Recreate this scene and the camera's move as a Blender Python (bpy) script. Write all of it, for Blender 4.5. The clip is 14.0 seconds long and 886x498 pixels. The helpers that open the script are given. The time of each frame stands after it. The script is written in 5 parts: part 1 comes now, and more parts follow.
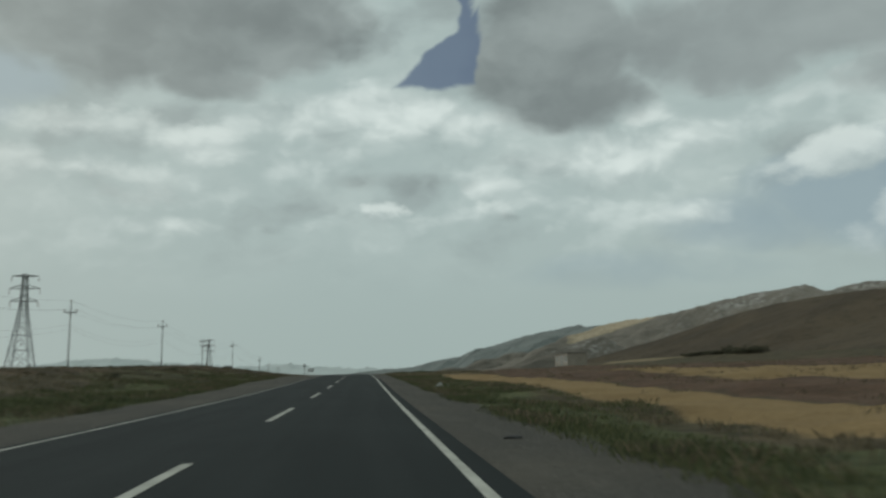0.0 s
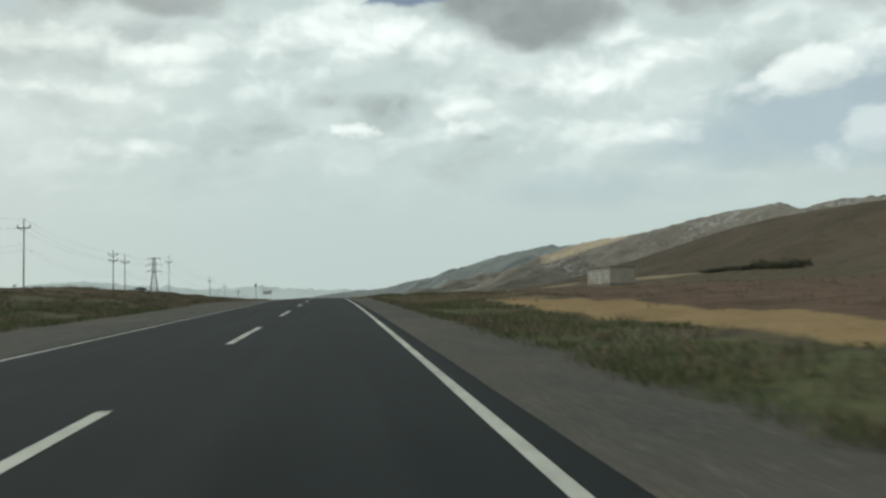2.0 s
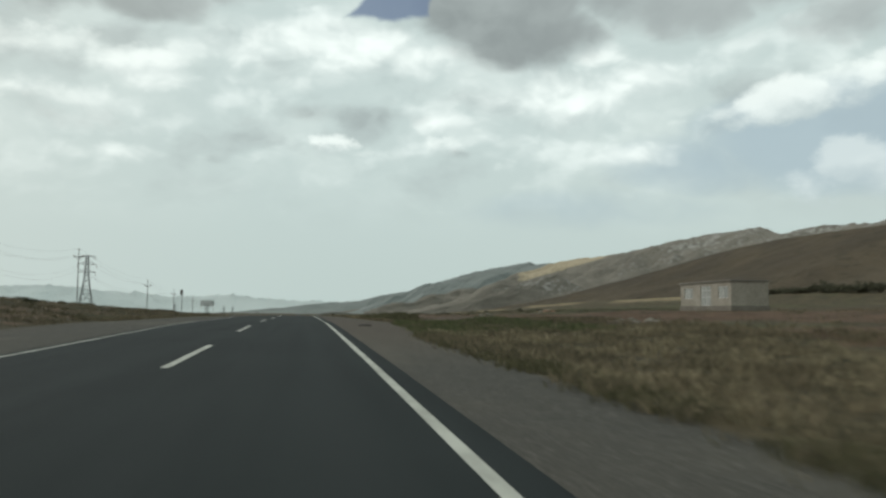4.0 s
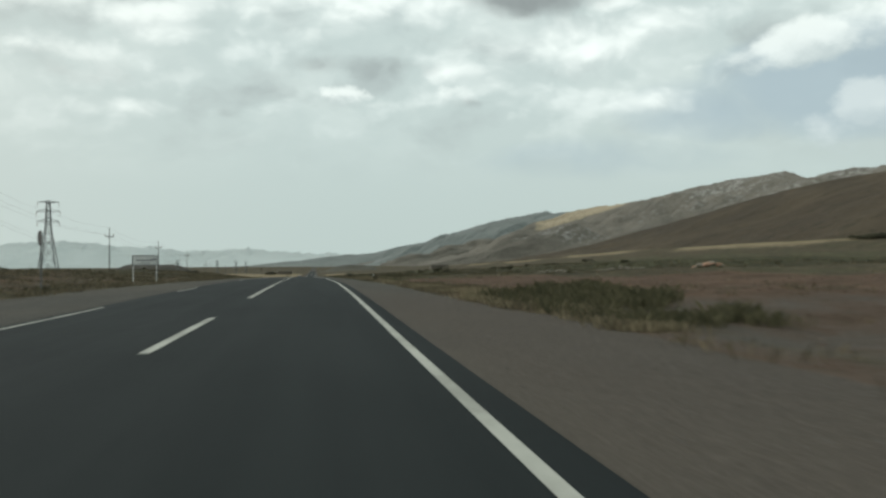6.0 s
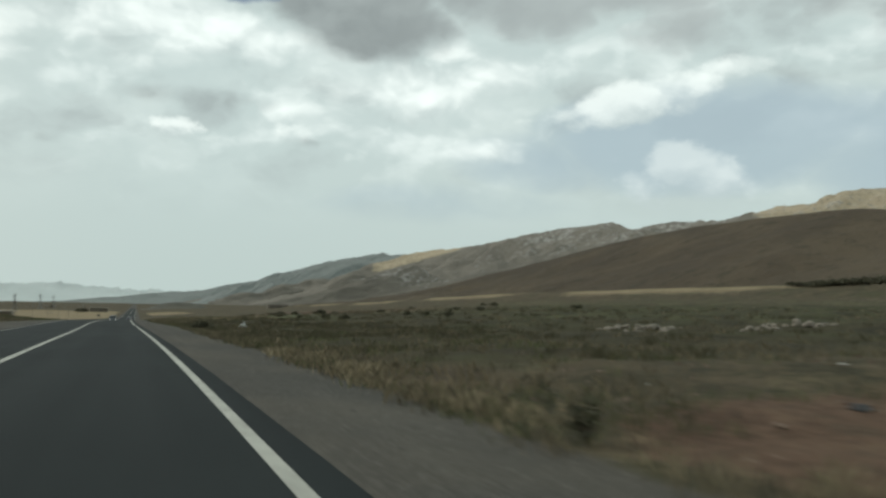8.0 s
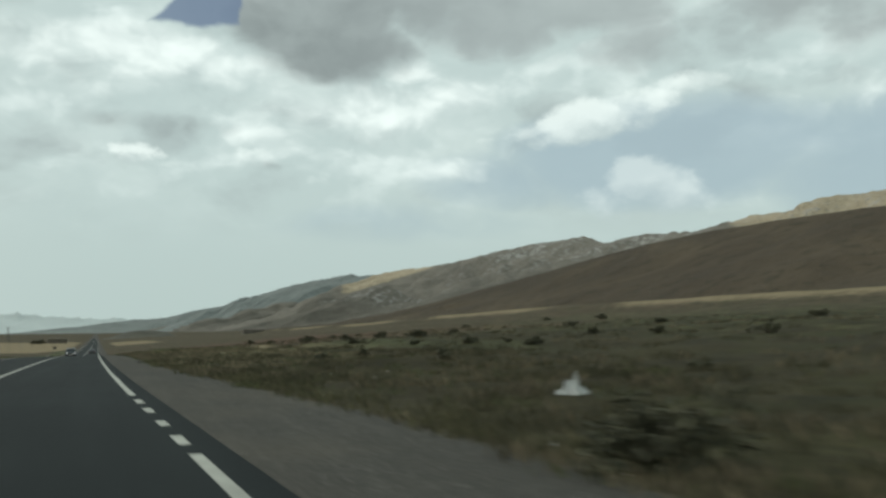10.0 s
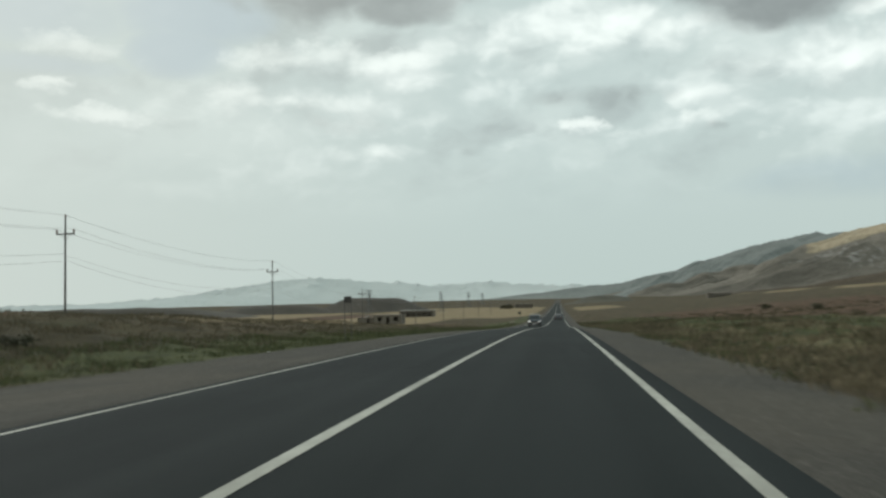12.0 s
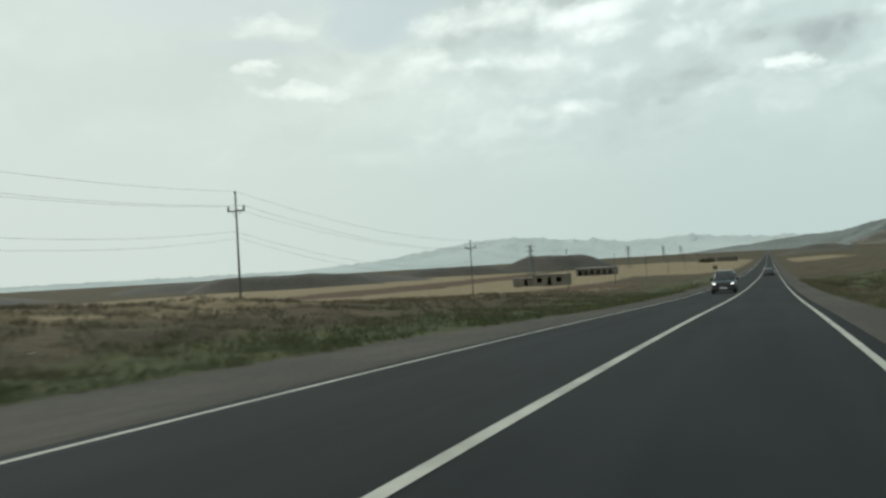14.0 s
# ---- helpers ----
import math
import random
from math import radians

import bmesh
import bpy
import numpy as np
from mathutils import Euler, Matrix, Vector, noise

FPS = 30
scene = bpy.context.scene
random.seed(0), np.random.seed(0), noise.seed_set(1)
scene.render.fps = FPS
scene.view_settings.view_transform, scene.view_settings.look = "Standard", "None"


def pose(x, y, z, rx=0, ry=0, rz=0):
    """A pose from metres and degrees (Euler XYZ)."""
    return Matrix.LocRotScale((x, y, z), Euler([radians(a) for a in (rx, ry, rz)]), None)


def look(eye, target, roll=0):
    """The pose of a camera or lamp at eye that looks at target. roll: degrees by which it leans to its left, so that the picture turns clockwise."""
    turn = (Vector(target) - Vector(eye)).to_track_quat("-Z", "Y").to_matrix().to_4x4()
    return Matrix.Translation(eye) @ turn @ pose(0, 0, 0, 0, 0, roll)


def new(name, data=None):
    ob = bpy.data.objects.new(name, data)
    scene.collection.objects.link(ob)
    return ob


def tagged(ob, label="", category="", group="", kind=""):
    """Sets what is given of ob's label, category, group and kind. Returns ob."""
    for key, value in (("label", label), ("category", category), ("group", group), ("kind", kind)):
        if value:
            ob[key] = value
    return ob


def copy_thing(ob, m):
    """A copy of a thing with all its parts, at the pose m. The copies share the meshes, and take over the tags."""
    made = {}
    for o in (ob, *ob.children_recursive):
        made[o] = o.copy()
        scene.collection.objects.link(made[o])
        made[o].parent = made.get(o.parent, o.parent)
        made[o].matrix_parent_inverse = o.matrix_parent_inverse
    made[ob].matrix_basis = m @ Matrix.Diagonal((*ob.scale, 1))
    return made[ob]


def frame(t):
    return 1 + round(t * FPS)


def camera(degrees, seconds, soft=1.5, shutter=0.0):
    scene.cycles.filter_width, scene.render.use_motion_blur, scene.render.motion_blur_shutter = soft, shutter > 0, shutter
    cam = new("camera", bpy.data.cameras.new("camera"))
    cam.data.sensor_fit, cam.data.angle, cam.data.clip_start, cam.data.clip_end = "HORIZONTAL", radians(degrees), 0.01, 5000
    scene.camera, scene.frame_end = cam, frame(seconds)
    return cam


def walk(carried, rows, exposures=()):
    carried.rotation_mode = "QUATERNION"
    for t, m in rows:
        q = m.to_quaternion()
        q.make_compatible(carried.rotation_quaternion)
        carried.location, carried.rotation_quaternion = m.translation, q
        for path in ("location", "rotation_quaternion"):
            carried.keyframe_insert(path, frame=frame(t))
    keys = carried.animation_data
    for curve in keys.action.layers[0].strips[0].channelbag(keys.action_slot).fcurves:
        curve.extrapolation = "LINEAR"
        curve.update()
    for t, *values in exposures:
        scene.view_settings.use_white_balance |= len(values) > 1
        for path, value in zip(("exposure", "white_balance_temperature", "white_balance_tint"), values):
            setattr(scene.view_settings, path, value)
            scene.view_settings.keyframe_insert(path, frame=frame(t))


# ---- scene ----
# The road: bends and grades along y, in degrees, from which its line is summed up.
SPEED = 24.8
EYE = 1.12
BEND_Y = [-80, 60, 130, 165, 185, 225, 265, 285, 315, 345, 420, 600, 1600]
BEND = [0.74, 0.71, 0.08, 0.3, -0.08, -0.86, -1.33, -0.53, -0.21, 0.05, 0.17, -0, -0]
GRADE_Y = [-80, 0, 20, 60, 125, 137, 150, 172, 186, 198, 235, 265, 285, 310, 322, 337, 380, 430, 560, 800, 1600]
GRADE = [0.6, 0.53, 0.58, 1, 0.74, 0.63, 0.01, 0.18, 0.02, -0.31, -0.79, -0.62, -0.86, -0.9, -1.02, -1.32, -2.09, -1.34, -0.65, -0.3, -0.1]
LINE_Y = np.arange(-80, 1601, 1.0)
LINE_X = np.cumsum(np.tan(np.radians(np.interp(LINE_Y, BEND_Y, BEND))))
LINE_Z = np.cumsum(np.tan(np.radians(np.interp(LINE_Y, GRADE_Y, GRADE))))
LINE_X -= np.interp(0, LINE_Y, LINE_X)
LINE_Z -= np.interp(0, LINE_Y, LINE_Z)


def road_x(y):
    return float(np.interp(y, LINE_Y, LINE_X))


def road_z(y):
    return float(np.interp(y, LINE_Y, LINE_Z))


# The drive: seconds, yaw to the left, pitch, roll, offset from the middle line, rise on the springs.
cam = camera(56.38, 14.0, soft=2.6, shutter=0.25)
DRIVE = [
    (0.0, -6.19, 8.83, -0.87, 2.22, 0.014),
    (0.5, -11.13, 7.23, -1.86, 2.17, -0.022),
    (1.0, -12.37, 3.83, 0.63, 2.09, -0.009),
    (1.5, -9.06, 6.76, -0.04, 2.10, -0.022),
    (2.0, -8.06, 3.34, -1.40, 2.13, -0.018),
    (2.2, -9.07, 3.66, -0.05, 2.14, -0.018),
    (4.3, -9.81, 4.36, 0.37, 2.18, -0.004),
    (4.5, -9.49, 3.10, 0.31, 2.18, -0.004),
    (5.0, -8.61, 1.54, -0.29, 2.14, -0.009),
    (5.5, -8.81, 2.93, -1.21, 2.17, -0.021),
    (6.0, -8.81, 0.96, -0.44, 2.17, 0.001),
    (6.5, -8.96, 0.95, -0.16, 2.21, -0.002),
    (7.0, -11.15, 2.50, 0.36, 2.27, -0.005),
    (7.5, -16.68, 2.74, 0.30, 2.33, -0.005),
    (7.7, -18.50, 3.21, 0.54, 2.33, -0.005),
    (9.8, -23.68, 5.31, 0.94, 2.27, -0.006),
    (10.0, -22.70, 5.24, -0.90, 2.27, -0.006),
    (10.5, -14.11, 6.76, -1.01, 2.19, -0.020),
    (11.0, -5.29, 5.87, -3.50, 2.21, -0.012),
    (11.5, 0.91, 4.32, -1.95, 2.13, 0.016),
    (12.0, 7.85, 3.44, -1.40, 2.11, -0.007),
    (12.5, 10.88, 2.85, -0.81, 2.05, 0.031),
    (13.0, 13.76, 1.41, -0.73, 2.04, 0.014),
    (13.5, 17.98, 1.27, -1.24, 2.04, 0.018),
    (14.0, 21.47, 1.16, -3.27, 2.16, 0.054),
]
rows = []
for t, yaw, pitch, roll, off, rise in DRIVE:
    eye = Vector((road_x(SPEED * t) + off, SPEED * t, road_z(SPEED * t) + EYE + rise))
    ahead = Vector((-math.sin(radians(yaw)) * math.cos(radians(pitch)), math.cos(radians(yaw)) * math.cos(radians(pitch)), math.sin(radians(pitch))))
    rows.append((t, look(eye, eye + ahead, roll)))
walk(cam, rows, [(0, -0.58, 6380, 7), (0.5, -0.78, 6320, 5), (1.0, -0.41, 6340, 6), (1.5, -0.05, 6380, 7), (2.0, -0.06, 6500, 10), (7.5, -0.05, 6500, 10), (10.0, -0.12, 6400, 7),
                (10.5, -0.24, 6450, 9), (11.0, -0.35, 6460, 9), (11.5, -0.12, 6480, 10), (12.0, -0.08, 6500, 10), (13.0, -0.03, 6480, 9), (14, 0.02, 6450, 8)])

# ---- sky, sun ----
def math_node(tree, op, a, b=0.0, c=0.0):
    n = tree.nodes.new("ShaderNodeMath")
    n.operation = op
    for k, v in enumerate((a, b, c)):
        if isinstance(v, (int, float)):
            n.inputs[k].default_value = v
        else:
            tree.links.new(v, n.inputs[k])
    return n.outputs[0]


def noise_node(tree, where, scale, detail=6.0, rough=0.55, distort=0.0, colour=False):
    n = tree.nodes.new("ShaderNodeTexNoise")
    n.inputs["Scale"].default_value, n.inputs["Detail"].default_value = scale, detail
    n.inputs["Roughness"].default_value, n.inputs["Distortion"].default_value = rough, distort
    tree.links.new(where, n.inputs["Vector"])
    return n.outputs["Color" if colour else "Fac"]


def mix_node(tree, fac, a, b):
    n = tree.nodes.new("ShaderNodeMix")
    n.data_type, n.clamp_factor = "RGBA", True
    for socket, v in ((n.inputs[0], fac), (n.inputs[6], a), (n.inputs[7], b)):
        if isinstance(v, tuple):
            socket.default_value = (*v, 1)
        elif isinstance(v, (int, float)):
            socket.default_value = v
        else:
            tree.links.new(v, socket)
    return n.outputs[2]


def smooth_node(tree, v, low, high):
    n = tree.nodes.new("ShaderNodeMapRange")
    n.interpolation_type = "SMOOTHSTEP"
    tree.links.new(v, n.inputs[0])
    n.inputs[1].default_value, n.inputs[2].default_value = low, high
    return n.outputs[0]


SUN_UP, SUN_SIDE = 39.0, -62.0
world = bpy.data.worlds.new("world")
scene.world = world
world.use_nodes = True
wt = world.node_tree
wt.nodes.clear()
sky = wt.nodes.new("ShaderNodeTexSky")
sky.sky_type, sky.sun_disc = "NISHITA", False
sky.sun_elevation, sky.sun_rotation = radians(SUN_UP), radians(SUN_SIDE)
sky.dust_density = 2.5
where = wt.nodes.new("ShaderNodeTexCoord").outputs["Generated"]
split = wt.nodes.new("ShaderNodeSeparateXYZ")
wt.links.new(where, split.inputs[0])
sx, sy, sz = split.outputs
to_degrees = 180 / math.pi
side = math_node(wt, "MULTIPLY", math_node(wt, "ARCTAN2", sx, sy), to_degrees)
up = math_node(wt, "MULTIPLY", math_node(wt, "ARCSINE", sz), to_degrees)
angles = wt.nodes.new("ShaderNodeCombineXYZ")
wt.links.new(side, angles.inputs[0])
wt.links.new(math_node(wt, "MULTIPLY", up, 1.55), angles.inputs[1])


def vector_node(op, a, b):
    n = wt.nodes.new("ShaderNodeVectorMath")
    n.operation = op
    for k, v in enumerate((a, b)):
        if isinstance(v, tuple):
            n.inputs[k].default_value = v
        else:
            wt.links.new(v, n.inputs[k])
    return n.outputs[0]


def billow_node(place, scale, detail, rough, smooth):
    """Heaped round forms: near 1 in the middle of each, low in the creases."""
    n = wt.nodes.new("ShaderNodeTexVoronoi")
    n.voronoi_dimensions, n.feature, n.normalize = "2D", "SMOOTH_F1", False
    n.inputs["Scale"].default_value, n.inputs["Detail"].default_value = scale, detail
    n.inputs["Roughness"].default_value, n.inputs["Smoothness"].default_value = rough, smooth
    wt.links.new(place, n.inputs["Vector"])
    return math_node(wt, "SUBTRACT", 1.0, n.outputs["Distance"])


wander = noise_node(wt, angles.outputs[0], .16, 5.0, .55, colour=True)
drift = vector_node("MULTIPLY", vector_node("SUBTRACT", wander, (.5, .5, .5)), (4.2, 3.2, 0))
heaps = vector_node("ADD", angles.outputs[0], drift)
lit_heaps = vector_node("ADD", heaps, (-.42, 1.0, 0))
billow = billow_node(heaps, .15, 3.2, .50, .6)
billow_lit = billow_node(lit_heaps, .15, 3.2, .50, .6)
relief = math_node(wt, "SUBTRACT", billow, billow_lit)
heap = noise_node(wt, heaps, .095, 6.0, .54)
veil = noise_node(wt, heaps, .062, 6.0, .50)
veil_lit = noise_node(wt, vector_node("ADD", heaps, (-1.1, 2.6, 0)), .062, 6.0, .50)
soft_relief = math_node(wt, "SUBTRACT", veil, veil_lit)
ragged = math_node(wt, "ADD", math_node(wt, "MULTIPLY", math_node(wt, "SUBTRACT", billow, .62), .9), math_node(wt, "MULTIPLY", math_node(wt, "SUBTRACT", heap, .5), 1.2))
split_w = wt.nodes.new("ShaderNodeSeparateXYZ")
wt.links.new(vector_node("MULTIPLY", drift, (.45, .3, 0)), split_w.inputs[0])
side_w, up_w = math_node(wt, "ADD", side, split_w.outputs[0]), math_node(wt, "ADD", up, split_w.outputs[1])


wisp = noise_node(wt, angles.outputs[0], .42, 6.0, .62, colour=True)
split_f = wt.nodes.new("ShaderNodeSeparateXYZ")
wt.links.new(vector_node("MULTIPLY", vector_node("SUBTRACT", wisp, (.5, .5, .5)), (3.6, 2.2, 0)), split_f.inputs[0])
torn = (math_node(wt, "ADD", side_w, split_f.outputs[0]), math_node(wt, "ADD", up_w, split_f.outputs[1]))


def cloud_field(blobs, place=(side_w, up_w)):
    """The greatest of some soft ovals: (side, up, half width, half height, strength) in degrees."""
    total = None
    for a, e, w, h, s in blobs:
        u = math_node(wt, "DIVIDE", math_node(wt, "SUBTRACT", place[0], a), w)
        v = math_node(wt, "DIVIDE", math_node(wt, "SUBTRACT", place[1], e), h)
        r = math_node(wt, "ADD", math_node(wt, "MULTIPLY", u, u), math_node(wt, "MULTIPLY", v, v))
        g = math_node(wt, "MULTIPLY", math_node(wt, "MAXIMUM", math_node(wt, "SUBTRACT", 1.6, r), 0.0), s / 1.6)
        total = g if total is None else math_node(wt, "MAXIMUM", total, g)
    return total


def frayed(field, k):
    """A field whose rim follows the heaped forms."""
    near = math_node(wt, "MINIMUM", math_node(wt, "MULTIPLY", field, 4.0), 1.0)
    return math_node(wt, "ADD", field, math_node(wt, "MULTIPLY", math_node(wt, "MULTIPLY", ragged, near), k))


grey = cloud_field([(-14, 25.5, 15, 6.3, 1.35), (-10.5, 20.0, 5.0, 1.7, .9), (14, 21.9, 6.0, 5.0, 1.3), (18, 18.6, 4, 2.2, .85), (29, 22.4, 13, 4.2, 1.0), (35, 18.4, 7, 2.0, .62), (46, 20, 10, 3.5, .6),
                    (3.5, 13.4, 4.8, 1.0, .62), (-14, 12.6, 6, 1.1, .34), (-5.9, 10.2, 2.4, .8, .42), (-9, 9.0, 5, .6, .25), (-15, 19.6, 9, 1.0, .6), (-44, 27, 14, 6, .6), (28, 18.2, 4, 1.3, .4), (12.2, 11.0, 3.0, .5, .36)])
white = cloud_field([(17, 14.6, 9, 3.0, .75), (-1, 16.6, 13, 2.0, .6), (12, 12.6, 4.5, 1.6, .7), (22.9, 10.6, 3.2, 1.1, .6), (40, 8.5, 4, 2, .5), (-11.2, 10.1, 4.2, 1.1, .6), (0.7, 18.4, 7.5, 1.6, 1.15), (-4.0, 17.6, 7.0, 1.4, .95), (-9.9, 15.6, 3.2, 1.6, .9),
                     (8, 17.3, 8, 1.8, .8), (20.6, 17.4, 2.6, 1.0, 1.0), (25, 16.0, 5, 1.8, .7), (-16.2, 19.5, 1.8, 1.0, .8), (-28, 13.4, 10, 1.4, .5), (50, 14, 6, 2, .5), (9.8, 21.6, 1.6, 1.5, .7), (-2, 15.4, 9, 1.0, .6), (17, 13.6, 4, 1.2, .5)])
PUFFS = [(27.6, 12.7, 2.6, .8, .8), (31.0, 13.2, 5.2, 1.45, 1.15), (34.2, 13.9, 4.8, 1.5, 1.15), (36.2, 14.5, 3.8, 1.35, 1.05), (40.0, 15.6, 3.0, 1.2, .85), (2.1, 11.5, 1.5, .9, 1.2), (3.9, 11.0, 1.6, .5, .7), (10.1, 11.8, 1.7, .75, .85), (14.6, 9.9, 1.9, .9, .8),
         (-31.6, 16.4, 4.6, 1.15, 1.1), (-33.6, 14.0, 2.0, .6, .8), (-30.4, 12.4, 4.2, 1.0, 1.05), (-17.5, 16.4, 6.0, 1.7, 1.1), (-11.0, 16.2, 5.0, 1.3, .9), (-14.6, 13.6, 3.6, 1.3, .85), (-21.0, 13.8, 3.6, 1.7, .95)]
VEILED = [(36.2, 9.7, 2.8, 1.7, 1.2), (34.0, 8.2, 2.8, 1.5, 1.05), (38.6, 8.6, 3.4, 1.9, 1.0)]
blue = cloud_field([(38, 11.2, 11, 3.4, .95), (27, 10.0, 6, 2.0, .6), (-25.5, 16.6, 3.2, 1.6, .8), (-24.5, 18.9, 5, 1.8, .8), (-38, 18.4, 9, 2.0, .7), (-34, 15.2, 5, .7, .5), (52, 9.5, 8, 4, .8), (20, 7, 9, 1.5, .3)])
high = math_node(wt, "MULTIPLY", smooth_node(wt, up, 4.5, 12.5), math_node(wt, "MULTIPLY_ADD", smooth_node(wt, side, -42.0, -20.0), .7, .3))
body = mix_node(wt, smooth_node(wt, up, -1.0, 14.0), (.550, .645, .615), (.605, .705, .685))
body = mix_node(wt, math_node(wt, "MULTIPLY", smooth_node(wt, heap, .42, .62), math_node(wt, "MULTIPLY", high, .50)), body, (.77, .86, .825))
body = mix_node(wt, math_node(wt, "MULTIPLY", smooth_node(wt, soft_relief, .01, -.12), math_node(wt, "MULTIPLY", high, .72)), body, (.42, .48, .475))
body = mix_node(wt, math_node(wt, "MULTIPLY", smooth_node(wt, math_node(wt, "ADD", math_node(wt, "MULTIPLY", relief, .22), soft_relief), .0, .20), math_node(wt, "MULTIPLY", high, .55)), body, (1.06, 1.14, 1.10))
thin = wt.nodes.new("ShaderNodeVectorMath")
thin.operation = "SCALE"
wt.links.new(sky.outputs[0], thin.inputs[0])
thin.inputs["Scale"].default_value = 0.1
blue_sky = mix_node(wt, .2, (.49, .605, .645), thin.outputs[0])
body = mix_node(wt, math_node(wt, "MULTIPLY", smooth_node(wt, frayed(blue, -.3), .05, .85), .85), body, blue_sky)
white_on = math_node(wt, "MULTIPLY", smooth_node(wt, frayed(white, .6), .10, .72), .8)
lit = math_node(wt, "ADD", math_node(wt, "MULTIPLY", relief, .22), soft_relief)
body = mix_node(wt, white_on, body, mix_node(wt, smooth_node(wt, lit, -.15, .13), (.60, .69, .675), (1.10, 1.17, 1.12)))
# Heaped clouds with firm upper rims and greyer feet, and paler ones behind the haze.
for heaped, foot, head, firm in ((VEILED, (.60, .69, .70), (.78, .86, .85), .7), (PUFFS, (.62, .705, .69), (1.06, 1.13, 1.08), .75)):
    full = cloud_field(heaped, torn)
    feet = cloud_field([(a, e - h * .75, w * 1.05, h, k) for a, e, w, h, k in heaped], torn)
    rise = math_node(wt, "ADD", math_node(wt, "SUBTRACT", full, feet), math_node(wt, "MULTIPLY", lit, 1.6))
    cover = math_node(wt, "MULTIPLY", smooth_node(wt, frayed(full, 1.0), .13, .82), firm)
    body = mix_node(wt, cover, body, mix_node(wt, smooth_node(wt, rise, -.55, .55), foot, head))
# A gap of deep blue between the two dark clouds, its one side upright.
slope = math_node(wt, "MULTIPLY_ADD", side, .82, 17.4)
gap = math_node(wt, "MINIMUM", math_node(wt, "SUBTRACT", 8.8, side), math_node(wt, "MINIMUM", math_node(wt, "SUBTRACT", up, 20.05), math_node(wt, "SUBTRACT", slope, up)))
slit = math_node(wt, "MINIMUM", math_node(wt, "SUBTRACT", .5, math_node(wt, "ABSOLUTE", math_node(wt, "SUBTRACT", side, 8.0))), math_node(wt, "SUBTRACT", up, 22.5))
gap = math_node(wt, "ADD", math_node(wt, "MAXIMUM", gap, slit), math_node(wt, "MULTIPLY", ragged, -1.3))
deep_sky = mix_node(wt, .3, (.19, .245, .335), thin.outputs[0])
dark = mix_node(wt, smooth_node(wt, soft_relief, -.14, .16), (.272, .306, .305), (.44, .49, .48))
dark = mix_node(wt, math_node(wt, "MULTIPLY", smooth_node(wt, side, 12.0, 26.0), .5), dark, (.52, .575, .565))
body = mix_node(wt, math_node(wt, "MULTIPLY", smooth_node(wt, frayed(grey, .6), .02, .56), .93), body, dark)
body = mix_node(wt, math_node(wt, "MULTIPLY", smooth_node(wt, gap, .05, .5), .92), body, deep_sky)
glow = math_node(wt, "MULTIPLY", smooth_node(wt, side, 5.0, -45.0), .48)
body = mix_node(wt, glow, body, (.765, .785, .715))
back = wt.nodes.new("ShaderNodeBackground")
tint = wt.nodes.new("ShaderNodeVectorMath")
tint.operation = "MULTIPLY"
wt.links.new(body, tint.inputs[0])
tint.inputs[1].default_value = (.978, 1.0, 1.0)
wt.links.new(tint.outputs[0], back.inputs[0])
back.inputs[1].default_value = 1.0
wt.links.new(back.outputs[0], wt.nodes.new("ShaderNodeOutputWorld").inputs[0])

sun = new("sun", bpy.data.lights.new("sun", "SUN"))
sun.data.energy, sun.data.angle, sun.data.color = 1.3, radians(10), (1, .96, .9)
sun.matrix_world = look((0, 0, 0), (-math.sin(radians(SUN_SIDE)) * math.cos(radians(SUN_UP)), -math.cos(radians(SUN_SIDE)) * math.cos(radians(SUN_UP)), -math.sin(radians(SUN_UP))))


# ---- materials ----
def surface(name, low, high, fine=6.0, coarse=0.25, rough=0.9, bump=0.3, metal=0.0, per_piece=0.0, depth=0.05):
    """A paint of two tones, mixed by a coarse and a fine grain at real size, with fine relief."""
    m = bpy.data.materials.new(name)
    m.use_nodes = True
    t = m.node_tree
    b = t.nodes["Principled BSDF"]
    place = t.nodes.new("ShaderNodeNewGeometry").outputs["Position"]
    n1, n2 = noise_node(t, place, coarse, 4.0, .6), noise_node(t, place, fine, 5.0, .65)
    f = math_node(t, "ADD", math_node(t, "MULTIPLY", n1, .6), math_node(t, "MULTIPLY", n2, .4))
    if per_piece:
        r = t.nodes.new("ShaderNodeNewGeometry").outputs["Random Per Island"]
        f = math_node(t, "ADD", f, math_node(t, "MULTIPLY", math_node(t, "SUBTRACT", r, .5), per_piece))
    col = mix_node(t, smooth_node(t, f, .36, .64), low, high)
    t.links.new(col, b.inputs["Base Color"])
    b.inputs["Roughness"].default_value, b.inputs["Metallic"].default_value = rough, metal
    if bump:
        k = t.nodes.new("ShaderNodeBump")
        k.inputs["Strength"].default_value, k.inputs["Distance"].default_value = bump, depth
        t.links.new(n2, k.inputs["Height"])
        t.links.new(k.outputs[0], b.inputs["Normal"])
    return m


